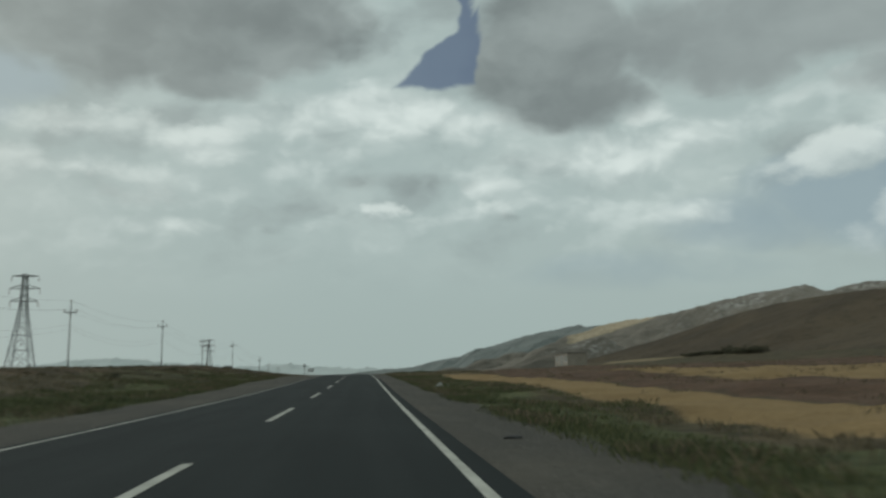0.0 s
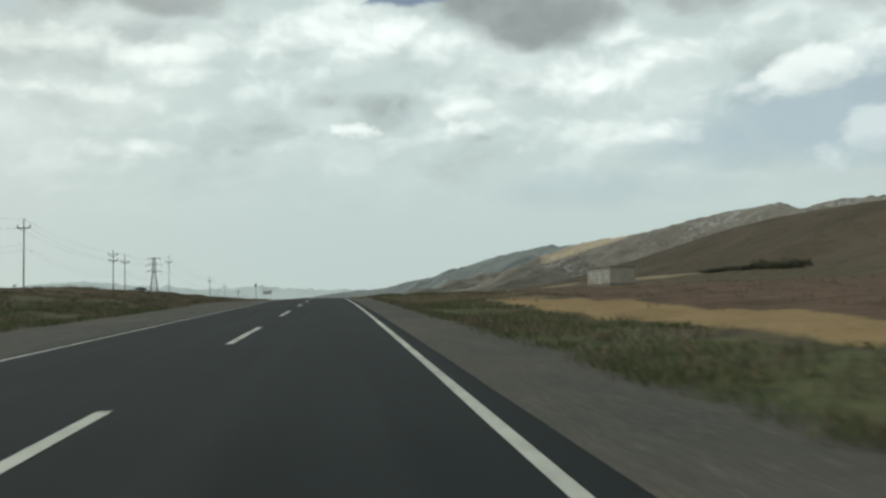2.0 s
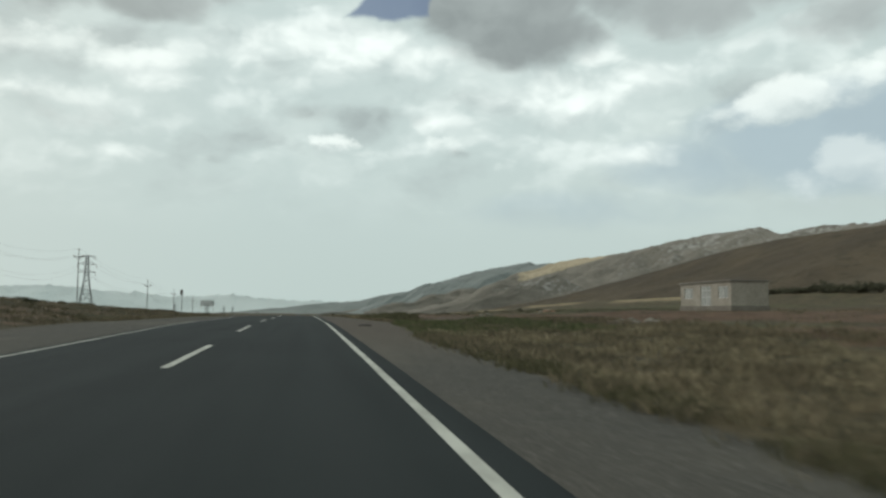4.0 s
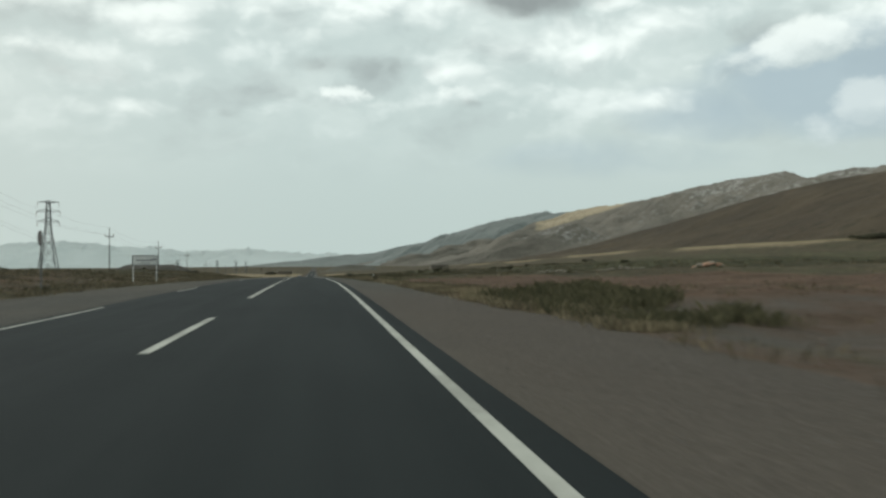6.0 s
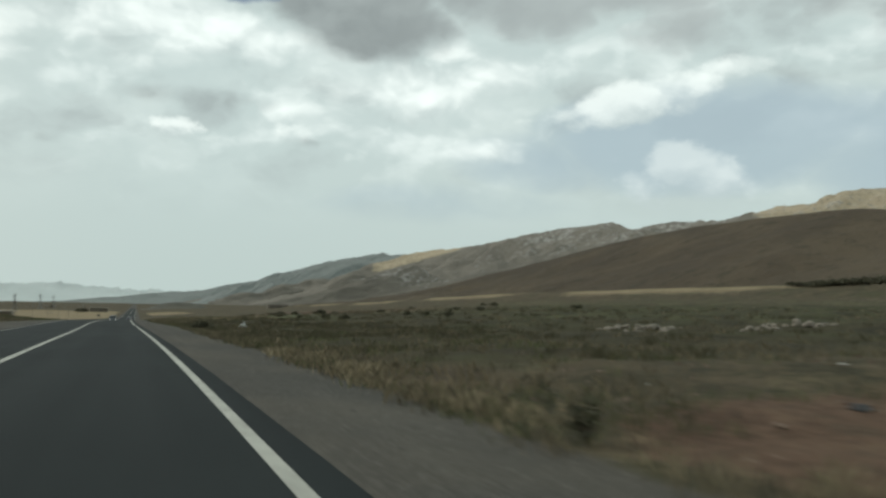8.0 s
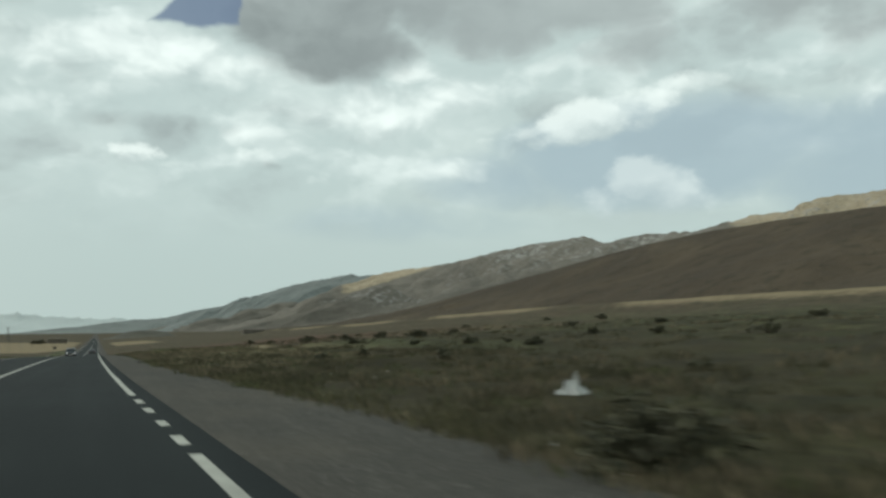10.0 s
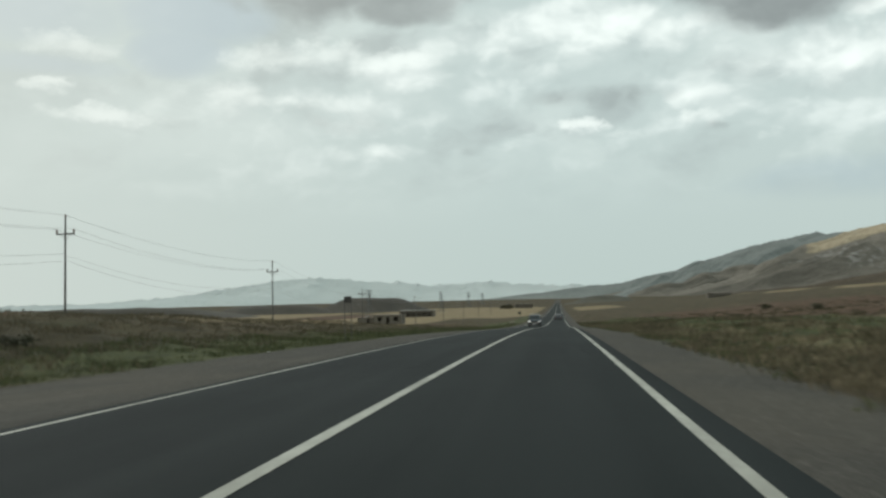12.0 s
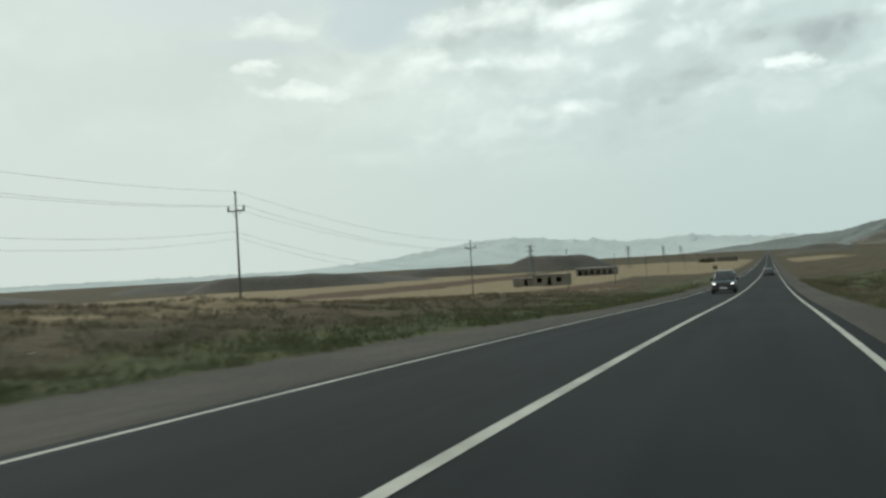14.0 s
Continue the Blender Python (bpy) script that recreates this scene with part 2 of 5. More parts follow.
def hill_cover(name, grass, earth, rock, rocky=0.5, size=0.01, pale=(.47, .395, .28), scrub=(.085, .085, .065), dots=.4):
    """Dry slopes: grass and bare earth in patches, broken rock, dots of scrub; sunlight painted pale and stony ground
    where the slope carries them.
    """
    m = bpy.data.materials.new(name)
    m.use_nodes = True
    t = m.node_tree
    b = t.nodes["Principled BSDF"]
    g = t.nodes.new("ShaderNodeNewGeometry")
    place = g.outputs["Position"]
    n1 = noise_node(t, place, size, 8.0, .62, .6)
    n2 = noise_node(t, place, size * 7, 6.0, .7)
    n0 = noise_node(t, place, size * .3, 3.0, .5)
    n3 = noise_node(t, place, size * 14, 4.0, .6)
    zone = t.nodes.new("ShaderNodeAttribute")
    zone.attribute_name = "zone"
    sep = t.nodes.new("ShaderNodeSeparateColor")
    t.links.new(zone.outputs["Color"], sep.inputs[0])
    # bare: where sunlight is painted pale on the slope; stony: broken rock
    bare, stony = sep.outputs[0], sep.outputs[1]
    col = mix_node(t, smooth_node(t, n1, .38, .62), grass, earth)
    lit_or_worn = math_node(t, "ADD", bare, math_node(t, "MULTIPLY", math_node(t, "SUBTRACT", math_node(t, "ADD", n1, math_node(t, "MULTIPLY", n2, .5)), .75), math_node(t, "MULTIPLY", math_node(t, "MINIMUM", math_node(t, "MULTIPLY", bare, 4.0), 1.0), 1.1)))
    col = mix_node(t, math_node(t, "MULTIPLY", smooth_node(t, lit_or_worn, .15, .8), .92), col, mix_node(t, smooth_node(t, n2, .38, .62), tuple(v * .8 for v in pale), pale))
    crag = math_node(t, "ADD", math_node(t, "MULTIPLY", n2, .65), math_node(t, "MULTIPLY", n1, .35))
    broken = math_node(t, "MULTIPLY", smooth_node(t, n0, .42, .58), rocky)
    broken = math_node(t, "MAXIMUM", broken, stony)
    crag = math_node(t, "ADD", crag, math_node(t, "MULTIPLY", stony, .05))
    col = mix_node(t, math_node(t, "MULTIPLY", smooth_node(t, crag, .60 - .14 * rocky, .70 - .14 * rocky), broken), col, rock)
    col = mix_node(t, math_node(t, "MULTIPLY", smooth_node(t, math_node(t, "ADD", n3, math_node(t, "MULTIPLY", stony, .05)), .55, .64), dots), col, scrub)
    t.links.new(col, b.inputs["Base Color"])
    b.inputs["Roughness"].default_value = .95
    b.inputs["Specular IOR Level"].default_value = .1
    k = t.nodes.new("ShaderNodeBump")
    k.inputs["Strength"].default_value, k.inputs["Distance"].default_value = .8, .08 / size
    t.links.new(n2, k.inputs["Height"])
    t.links.new(k.outputs[0], b.inputs["Normal"])
    return m


def ground_cover():
    """Dry grass, with gravel, green verge, bare red earth and stubble where the ground carries them."""
    m = bpy.data.materials.new("ground_cover")
    m.use_nodes = True
    t = m.node_tree
    b = t.nodes["Principled BSDF"]
    place = t.nodes.new("ShaderNodeNewGeometry").outputs["Position"]
    n_big = noise_node(t, place, .035, 5.0, .6)
    n_mid = noise_node(t, place, .35, 6.0, .65)
    n_fine = noise_node(t, place, 5.0, 5.0, .7)
    n_grit = noise_node(t, place, 22.0, 3.0, .7)
    zone = t.nodes.new("ShaderNodeAttribute")
    zone.attribute_name = "zone"
    sep = t.nodes.new("ShaderNodeSeparateColor")
    t.links.new(zone.outputs["Color"], sep.inputs[0])
    wobble = math_node(t, "ADD", math_node(t, "MULTIPLY", math_node(t, "SUBTRACT", n_mid, .5), .9), math_node(t, "MULTIPLY", math_node(t, "SUBTRACT", n_fine, .5), .5))

    def share(w, low=.32, high=.68):
        return smooth_node(t, math_node(t, "ADD", w, math_node(t, "MULTIPLY", wobble, smooth_share(w))), low, high)

    def smooth_share(w):
        return math_node(t, "MULTIPLY", math_node(t, "MINIMUM", math_node(t, "MULTIPLY", w, 4.0), 1.0), 1.0)

    grain = math_node(t, "ADD", math_node(t, "MULTIPLY", n_mid, .5), math_node(t, "MULTIPLY", n_fine, .5))
    dry = mix_node(t, smooth_node(t, grain, .40, .60), (.036, .031, .018), (.100, .079, .046))
    dry = mix_node(t, math_node(t, "MULTIPLY", smooth_node(t, n_big, .48, .62), .65), dry, (.074, .052, .033))
    n_tuft = noise_node(t, place, 1.1, 4.0, .6)
    n_wide = noise_node(t, place, .11, 5.0, .62)
    dry = mix_node(t, math_node(t, "MULTIPLY", smooth_node(t, n_tuft, .50, .64), .6), dry, (.028, .027, .014))
    dry = mix_node(t, math_node(t, "MULTIPLY", smooth_node(t, n_wide, .52, .66), .55), dry, (.056, .058, .026))
    dry = mix_node(t, math_node(t, "MULTIPLY", smooth_node(t, n_wide, .46, .34), .5), dry, (.112, .085, .050))
    # Old grass is dark itself; shade among its blades is in this colour too.
    rank = t.nodes.new("ShaderNodeAttribute")
    rank.attribute_name = "rank"
    thick = mix_node(t, smooth_node(t, grain, .38, .62), (.021, .019, .009), (.053, .044, .021))
    thick = mix_node(t, math_node(t, "MULTIPLY", smooth_node(t, n_wide, .50, .64), .6), thick, (.038, .041, .015))
    dry = mix_node(t, share(rank.outputs["Fac"], .25, .7), dry, thick)
    stubble = mix_node(t, smooth_node(t, grain, .36, .64), (.160, .124, .070), (.245, .198, .122))
    where_y = t.nodes.new("ShaderNodeSeparateXYZ")
    t.links.new(place, where_y.inputs[0])
    ochre = mix_node(t, smooth_node(t, grain, .34, .66), (.165, .110, .050), (.240, .168, .082))
    stubble = mix_node(t, smooth_node(t, where_y.outputs[1], 200.0, 110.0), stubble, ochre)
    col = mix_node(t, share(zone.outputs["Alpha"], .2, .75), dry, stubble)
    red = mix_node(t, smooth_node(t, grain, .38, .62), (.058, .035, .022), (.118, .073, .048))
    red = mix_node(t, math_node(t, "MULTIPLY", smooth_node(t, n_tuft, .52, .66), .4), red, (.052, .043, .028))
    col = mix_node(t, share(sep.outputs[2]), col, red)
    green = mix_node(t, smooth_node(t, grain, .38, .62), (.042, .050, .022), (.088, .093, .041))
    green = mix_node(t, math_node(t, "MULTIPLY", smooth_node(t, n_tuft, .50, .64), .55), green, (.024, .028, .013))
    col = mix_node(t, share(sep.outputs[1]), col, green)
    n_clod = noise_node(t, place, 2.4, 5.0, .7)
    n_fleck = noise_node(t, place, 11.0, 3.0, .6)
    grit = mix_node(t, smooth_node(t, n_grit, .38, .62), (.040, .038, .033), (.086, .081, .070))
    grit = mix_node(t, math_node(t, "MULTIPLY", smooth_node(t, n_clod, .46, .62), .6), grit, (.053, .051, .044))
    grit = mix_node(t, math_node(t, "MULTIPLY", smooth_node(t, n_wide, .45, .62), .4), grit, (.100, .089, .070))
    along = t.nodes.new("ShaderNodeMapping")
    along.inputs["Scale"].default_value = (1.0, .10, .3)
    t.links.new(place, along.inputs["Vector"])
    rut = noise_node(t, along.outputs[0], 1.6, 4.0, .6)
    grit = mix_node(t, math_node(t, "MULTIPLY", smooth_node(t, rut, .50, .62), .22), grit, (.056, .052, .044))
    grit = mix_node(t, math_node(t, "MULTIPLY", smooth_node(t, rut, .46, .36), .2), grit, (.108, .100, .085))
    grit = mix_node(t, math_node(t, "MULTIPLY", smooth_node(t, n_fleck, .60, .68), .7), grit, (.135, .127, .110))
    grit = mix_node(t, math_node(t, "MULTIPLY", sep.outputs[2], .75), grit, mix_node(t, smooth_node(t, n_grit, .36, .64), (.056, .044, .036), (.106, .086, .069)))
    col = mix_node(t, share(sep.outputs[0]), col, grit)
    t.links.new(col, b.inputs["Base Color"])
    b.inputs["Roughness"].default_value = .95
    b.inputs["Specular IOR Level"].default_value = .15
    k = t.nodes.new("ShaderNodeBump")
    k.inputs["Strength"].default_value, k.inputs["Distance"].default_value = .6, .08
    t.links.new(math_node(t, "ADD", n_fine, math_node(t, "MULTIPLY", n_grit, .3)), k.inputs["Height"])
    t.links.new(k.outputs[0], b.inputs["Normal"])
    return m


def asphalt_cover():
    """Dark asphalt with fine stone, lengthwise wheel wear and old patches."""
    m = bpy.data.materials.new("asphalt")
    m.use_nodes = True
    t = m.node_tree
    b = t.nodes["Principled BSDF"]
    place = t.nodes.new("ShaderNodeNewGeometry").outputs["Position"]
    squeeze = t.nodes.new("ShaderNodeMapping")
    squeeze.inputs["Scale"].default_value = (1.0, .04, 1.0)
    t.links.new(place, squeeze.inputs["Vector"])
    streak = noise_node(t, squeeze.outputs[0], 1.3, 5.0, .6)
    patch = noise_node(t, place, .16, 4.0, .55)
    stone = noise_node(t, place, 60.0, 3.0, .8)
    f = math_node(t, "ADD", math_node(t, "MULTIPLY", streak, .5), math_node(t, "MULTIPLY", patch, .5))
    col = mix_node(t, smooth_node(t, f, .36, .64), (.0082, .0119, .0122), (.0148, .0193, .0194))
    lane = t.nodes.new("ShaderNodeAttribute")
    lane.attribute_name = "lane"
    lit_or_worn = math_node(t, "MULTIPLY", lane.outputs["Fac"], smooth_node(t, streak, .35, .6))
    col = mix_node(t, math_node(t, "MULTIPLY", lit_or_worn, .5), col, (.0188, .0228, .0231))
    col = mix_node(t, math_node(t, "MULTIPLY", smooth_node(t, stone, .5, .7), .4), col, (.032, .037, .0365))
    t.links.new(col, b.inputs["Base Color"])
    b.inputs["Roughness"].default_value = .9
    b.inputs["Specular IOR Level"].default_value = .15
    k = t.nodes.new("ShaderNodeBump")
    k.inputs["Strength"].default_value, k.inputs["Distance"].default_value = .4, .006
    t.links.new(stone, k.inputs["Height"])
    t.links.new(k.outputs[0], b.inputs["Normal"])
    return m


def worn_paint():
    m = surface("road_paint", (.25, .25, .215), (.41, .41, .36), 9.0, .8, .75, .2, depth=.003)
    return m


ASPHALT, PAINT, GROUND = asphalt_cover(), worn_paint(), ground_cover()
STEEL = surface("galvanised_steel", (.13, .135, .135), (.20, .205, .205), 8.0, .8, .6, .1, .6)
POLE_STEEL = surface("weathered_pole", (.085, .08, .072), (.14, .13, .118), 5.0, .5, .8, .2)
CERAMIC = surface("insulator_glaze", (.10, .055, .035), (.14, .08, .05), 9.0, 2.0, .35, 0)
WIRE = surface("aluminium_wire", (.12, .12, .12), (.17, .17, .17), 6.0, 1.0, .6, 0, .5)
# Distance haze is painted into this range's pale blue tones.
FAR = hill_cover("hazed_far_cover", (.540, .595, .585), (.492, .547, .537), (.568, .618, .606), .3, .002, dots=0)
# The blue-grey, scrub included, holds the haze in front of this ridge.
FAR2 = hill_cover("hazed_ridge_cover", (.232, .250, .240), (.198, .216, .207), (.250, .266, .254), .4, .005, scrub=(.15, .17, .16), dots=.5)
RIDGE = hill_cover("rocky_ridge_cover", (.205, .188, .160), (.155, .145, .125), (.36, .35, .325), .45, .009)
HUMP = hill_cover("hump_cover", (.165, .152, .130), (.118, .110, .094), (.33, .32, .30), .5, .011)
FOOT = hill_cover("foothill_cover", (.102, .082, .057), (.070, .057, .042), (.14, .12, .094), .3, .009, scrub=(.050, .045, .032), dots=.55)
BLOCK = surface("concrete_block", (.115, .102, .083), (.180, .162, .134), 4.0, .5, .9, .3)
WHITE = surface("white_metal", (.55, .56, .55), (.68, .68, .66), 5.0, .7, .5, .1)
DARK_PANEL = surface("dark_sign_back", (.045, .04, .036), (.07, .062, .055), 6.0, .8, .7, .1)
PLASTIC = surface("pale_plastic", (.36, .365, .34), (.52, .52, .49), 9.0, 1.5, .6, .3)
BLUE_PLASTIC = surface("blue_plastic", (.07, .15, .19), (.12, .22, .26), 9.0, 1.5, .5, .3)
BLACK_RUBBER = surface("black_rubber", (.012, .012, .012), (.024, .023, .022), 9.0, 1.5, .8, .3)
ROCK = surface("limestone", (.095, .083, .066), (.185, .163, .130), 3.0, .6, .9, .5, per_piece=.3)
RED_ROCK = surface("red_stone", (.22, .125, .080), (.32, .195, .13), 3.0, .6, .9, .5, per_piece=.2)
DRY_BLADE = surface("dry_blades", (.080, .068, .041), (.185, .150, .092), 1.5, .12, .9, 0, per_piece=.5)
PALE_BLADE = surface("pale_blades", (.175, .145, .088), (.30, .25, .158), 1.5, .12, .9, 0, per_piece=.4)
OLIVE_BLADE = surface("olive_blades", (.060, .058, .028), (.120, .108, .055), 1.5, .12, .9, 0, per_piece=.5)
FAWN_BLADE = surface("fawn_blades", (.088, .074, .045), (.150, .126, .080), 1.5, .12, .9, 0, per_piece=.3)
GREEN_BLADE = surface("green_blades", (.054, .066, .027), (.120, .126, .054), 1.5, .12, .9, 0, per_piece=.5)
LEAF = surface("shrub_leaves", (.038, .039, .021), (.082, .078, .043), 2.0, .3, .85, 0, per_piece=.5)
TWIG = surface("shrub_twigs", (.06, .045, .03), (.10, .08, .055), 8.0, 1.0, .9, 0)
TUSSOCK = surface("tussock_blades", (.042, .041, .020), (.088, .078, .041), 2.0, .3, .9, 0, per_piece=.5)
PEBBLE = surface("pebbles", (.058, .054, .046), (.125, .117, .102), 8.0, 1.0, .9, .2, per_piece=.6)
RED_CLOD = surface("earth_clods", (.075, .048, .033), (.16, .115, .085), 8.0, 1.0, .95, .2, per_piece=.6)
SACK = surface("white_sack_plastic", (.52, .53, .51), (.68, .69, .67), 9.0, 1.5, .6, .3)


# ---- building helpers ----
def link_mesh(name, bm, material, smooth=False):
    me = bpy.data.meshes.new(name)
    bm.to_mesh(me)
    bm.free()
    for m in material if isinstance(material, (list, tuple)) else [material]:
        me.materials.append(m)
    if smooth:
        me.shade_smooth()
    return new(name, me)


def part(name, bm, material, parent, label="", smooth=False):
    ob = link_mesh(name, bm, material, smooth)
    ob.parent = parent
    return tagged(ob, label)


def thing(name, place, label, category, group="", turn=0.0):
    ob = new(name)
    ob.matrix_world = pose(*place, 0, 0, turn)
    return tagged(ob, label, category, group)


def add_box(bm, x0, x1, y0, y1, z0, z1, bevel=0.0):
    made = bmesh.ops.create_cube(bm, size=1)["verts"]
    for v in made:
        v.co = ((x0 + x1) / 2 + v.co.x * (x1 - x0), (y0 + y1) / 2 + v.co.y * (y1 - y0), (z0 + z1) / 2 + v.co.z * (z1 - z0))
    if bevel:
        edges = {e for v in made for e in v.link_edges}
        bmesh.ops.bevel(bm, geom=list(edges), offset=bevel, segments=2, affect="EDGES")
    return bm


def box_mesh(x0, x1, y0, y1, z0, z1, bevel=0.0):
    return add_box(bmesh.new(), x0, x1, y0, y1, z0, z1, bevel)


def add_bar(bm, a, b, r0, r1=None, sides=6):
    """A round bar from a to b, tapering from r0 to r1."""
    a, b = Vector(a), Vector(b)
    r1 = r0 if r1 is None else r1
    m = Matrix.Translation((a + b) / 2) @ (b - a).to_track_quat("Z", "Y").to_matrix().to_4x4()
    bmesh.ops.create_cone(bm, cap_ends=True, segments=sides, radius1=r0, radius2=r1, depth=(b - a).length, matrix=m)
    return bm


def bar_mesh(a, b, r0, r1=None, sides=6):
    return add_bar(bmesh.new(), a, b, r0, r1, sides)


def lump_mesh(sx, sy, sz, rough=.25, seed=0, level=2):
    """An uneven lump that stands on z = 0."""
    bm = bmesh.new()
    bmesh.ops.create_icosphere(bm, subdivisions=level, radius=1)
    for v in bm.verts:
        k = 1 + rough * (noise.noise(v.co * 1.7 + Vector((seed * 3.1, 0, seed))) + .5 * noise.noise(v.co * 4.1 + Vector((0, seed * 2.3, 0))))
        v.co = Vector((v.co.x * sx * k, v.co.y * sy * k, max(v.co.z, -.35) * sz * k + .3 * sz))
    return bm


def smooth01(v):
    v = np.clip(v, 0, 1)
    return v * v * (3 - 2 * v)


def ease(v):
    v = min(1.0, max(0.0, v))
    return v * v * (3 - 2 * v)


# ---- ground ----
GRAVEL_Y = [-80, 0, 60, 124, 134, 146, 165, 173, 182, 192, 206, 215, 255, 260, 270, 285, 300, 315, 360, 1600]
GRAVEL_R = [6.2, 6.2, 6.1, 6.1, 6.85, 7.6, 7.7, 7.0, 6.8, 6.6, 5.9, 6.0, 6.4, 6.6, 6.25, 5.9, 5.75, 6.1, 5.8, 5.6]
GRAVEL_LY = [-80, 0, 22, 42, 62, 75, 110, 148, 168, 200, 300, 315, 326, 340, 355, 367, 388, 1600]
GRAVEL_L = [6.4, 6.5, 6.7, 7.3, 7.9, 8.8, 9.2, 9.7, 9.2, 8.5, 8.7, 8.3, 8.0, 7.6, 7.7, 7.2, 5.7, 5.6]
CREST_Y = [-80, 200, 300, 390, 500, 600, 700, 1000, 1500, 4700]
CREST = [6.55, 7.31, 8.96, 9.64, 8.67, 7.18, 5.09, 0.8, -2.7, -6.7]
BANK_Y = [-80, 0, 60, 115, 150, 185, 210, 250, 300, 340, 370, 400, 445, 500, 570, 700, 1500, 4700]
BANK = [0.45, 0.8, 1.9, 3.11, 3.64, 3.68, 3.0, 2.2, 2.1, 1.6, 0.33, -1.31, -3.08, -4.93, -6.19, -6.91, -7.7, -7.9]
PLAIN_Y = [-80, 250, 400, 500, 570, 800, 1500, 4700]
PLAIN = [0.55, 0.66, -2.21, -4.93, -5.99, -7.0, -7.3, -7.7]


def wave(x, y, size, seed=0.0):
    return noise.fractal(Vector((x / size + seed, y / size, seed * .7)), 1.0, 2.1, 4)


def ground_z(x, y):
    """The height of the ground at a place."""
    s = x - road_x(y)
    road = road_z(y)
    a = abs(s)
    shoulder = road - .035 - .03 * min(4.0, max(0.0, a - 3.8))
    if s >= 0:
        edge = float(np.interp(y, GRAVEL_Y, GRAVEL_R))
        crest = float(np.interp(y, CREST_Y, CREST))
        k = max(0.0, min(1.0, (s - edge - .5) / (150 - edge)))
        z = shoulder + (crest - 2.2 - road) * k ** 1.05 + 2.2 * ease((s - 126) / 22) if s < 150 else crest - 5 * ease((s - 152) / 160)
    else:
        edge = float(np.interp(y, GRAVEL_LY, GRAVEL_L))
        bank, plain = float(np.interp(y, BANK_Y, BANK)), float(np.interp(y, PLAIN_Y, PLAIN))
        k = ease((a - edge + .5) / 20)
        z = max(shoulder, -99) * (1 - k) + bank * k
        if a > 30:
            k = ease((a - 30) / 200)
            z = bank * (1 - k) + plain * k
    loose = max(0.0, min(1.0, (a - edge + .2) / 4))
    far = max(0.0, min(1.0, (a - 40) / 400))
    if loose > 0:
        z += loose * ((.24 * wave(s, y, 4.5) if a < 120 else 0) + .34 * wave(s, y, 17, 3.0))
    if far > 0:
        z += far * 1.6 * wave(s, y, 160, 7.0)
    if 3.8 < a < edge:
        z += .012 * wave(s, y, .9, 5.0)
    return z


def band(v, low, high, soft):
    return smooth01((v - low) / soft + .5) * smooth01((high - v) / soft + .5)


def ground_zone(s, y):
    """Shares of gravel, green, red earth and stubble along one row across the road."""
    a = np.abs(s)
    edge = np.where(s > 0, np.interp(y, GRAVEL_Y, GRAVEL_R), np.interp(y, GRAVEL_LY, GRAVEL_L))
    gravel = smooth01((edge - a) / 1.2 + .5)
    top = np.maximum.reduce
    r, l = (s > 0) * 1.0, (s <= 0) * 1.0
    green = r * top([band(s, 5.5, 9.4, 3.5) * band(y, -90, 104, 14), .7 * band(s, 6.5, 15, 3) * band(y, 127, 148, 6), .5 * band(s, 6, 30, 8) * band(y, 285, 340, 20), .95 * band(s, 5, 19, 4) * band(y, 325, 480, 24),
                     .42 * band(s, 30, 120, 30) * band(y, 215, 420, 60), .3 * band(s, 6, 14, 4) * band(y, 200, 275, 16)])
    straw = r * top([1.2 * band(s, 11.3, 16, 2.0) * band(y, -90, 98, 14), 1.1 * band(s, 25.5, 45, 5) * band(y, -90, 88, 20), .9 * band(s, 140 + 3 * math.sin(y / 23), 153, 4) * band(y, 300, 960, 60),
                     .8 * band(s, 12, 40, 8) * band(y, 760, 960, 40), .6 * band(s, 8, 22, 4) * band(y, 300, 350, 14), 1.1 * band(s, 14, 27, 3) * band(y, 200.8, 204.2, 2), .9 * band(s, 16, 24, 3) * band(y, 194.6, 196.8, 1.5)])
    red = r * top([.9 * band(s, 3.6, 9, 2) * band(y, 122, 182, 22), band(s, 6.6, 34, 3) * band(y, 174, 207, 5), .95 * band(s, 16.5, 25.5, 3) * band(y, -90, 125, 20), .85 * band(s, 45, 130, 8) * band(y, -90, 125, 20), .95 * band(s, 17, 130, 6) * band(y, 80, 130, 12), .7 * band(s, 9, 45, 6) * band(y, 138, 176, 10), .6 * band(s, 26, 70, 8) * band(y, 118, 190, 14), .6 * band(s, 19, 70, 8) * band(y, 340, 520, 30)])
    gravel = top([gravel, r * .5 * band(s, 6, 30, 6) * band(y, 146, 172, 8)])
    green = top([green, l * band(a, 5, 13, 4) * band(y, -90, 62, 20), l * .5 * band(a, 8, 24, 6) * band(y, 60, 130, 20), l * .75 * band(a, 6, 12.5, 4) * band(y, 312, 620, 20)])
    straw = top([straw, l * .55 * band(a, 18, 27, 4) * band(y, 345, 480, 16), l * .85 * band(a, 42, 100, 8) * band(y, 345, 700, 20), l * .9 * band(a, 140, 260, 20) * band(y, 350, 900, 40),
                 l * band(a, 10, 120, 10) * band(y, 640, 1050, 40), l * .8 * band(a, 22, 60, 8) * band(y, -90, 40, 14)])
    red = top([red, l * .8 * band(a, 27, 42, 4) * band(y, 330, 560, 16), l * .8 * band(a, 100, 140, 10) * band(y, 330, 800, 30), l * .45 * band(a, 9, 30, 5) * band(y, 55, 250, 20)])
    return np.stack([gravel, green, red, straw], -1)


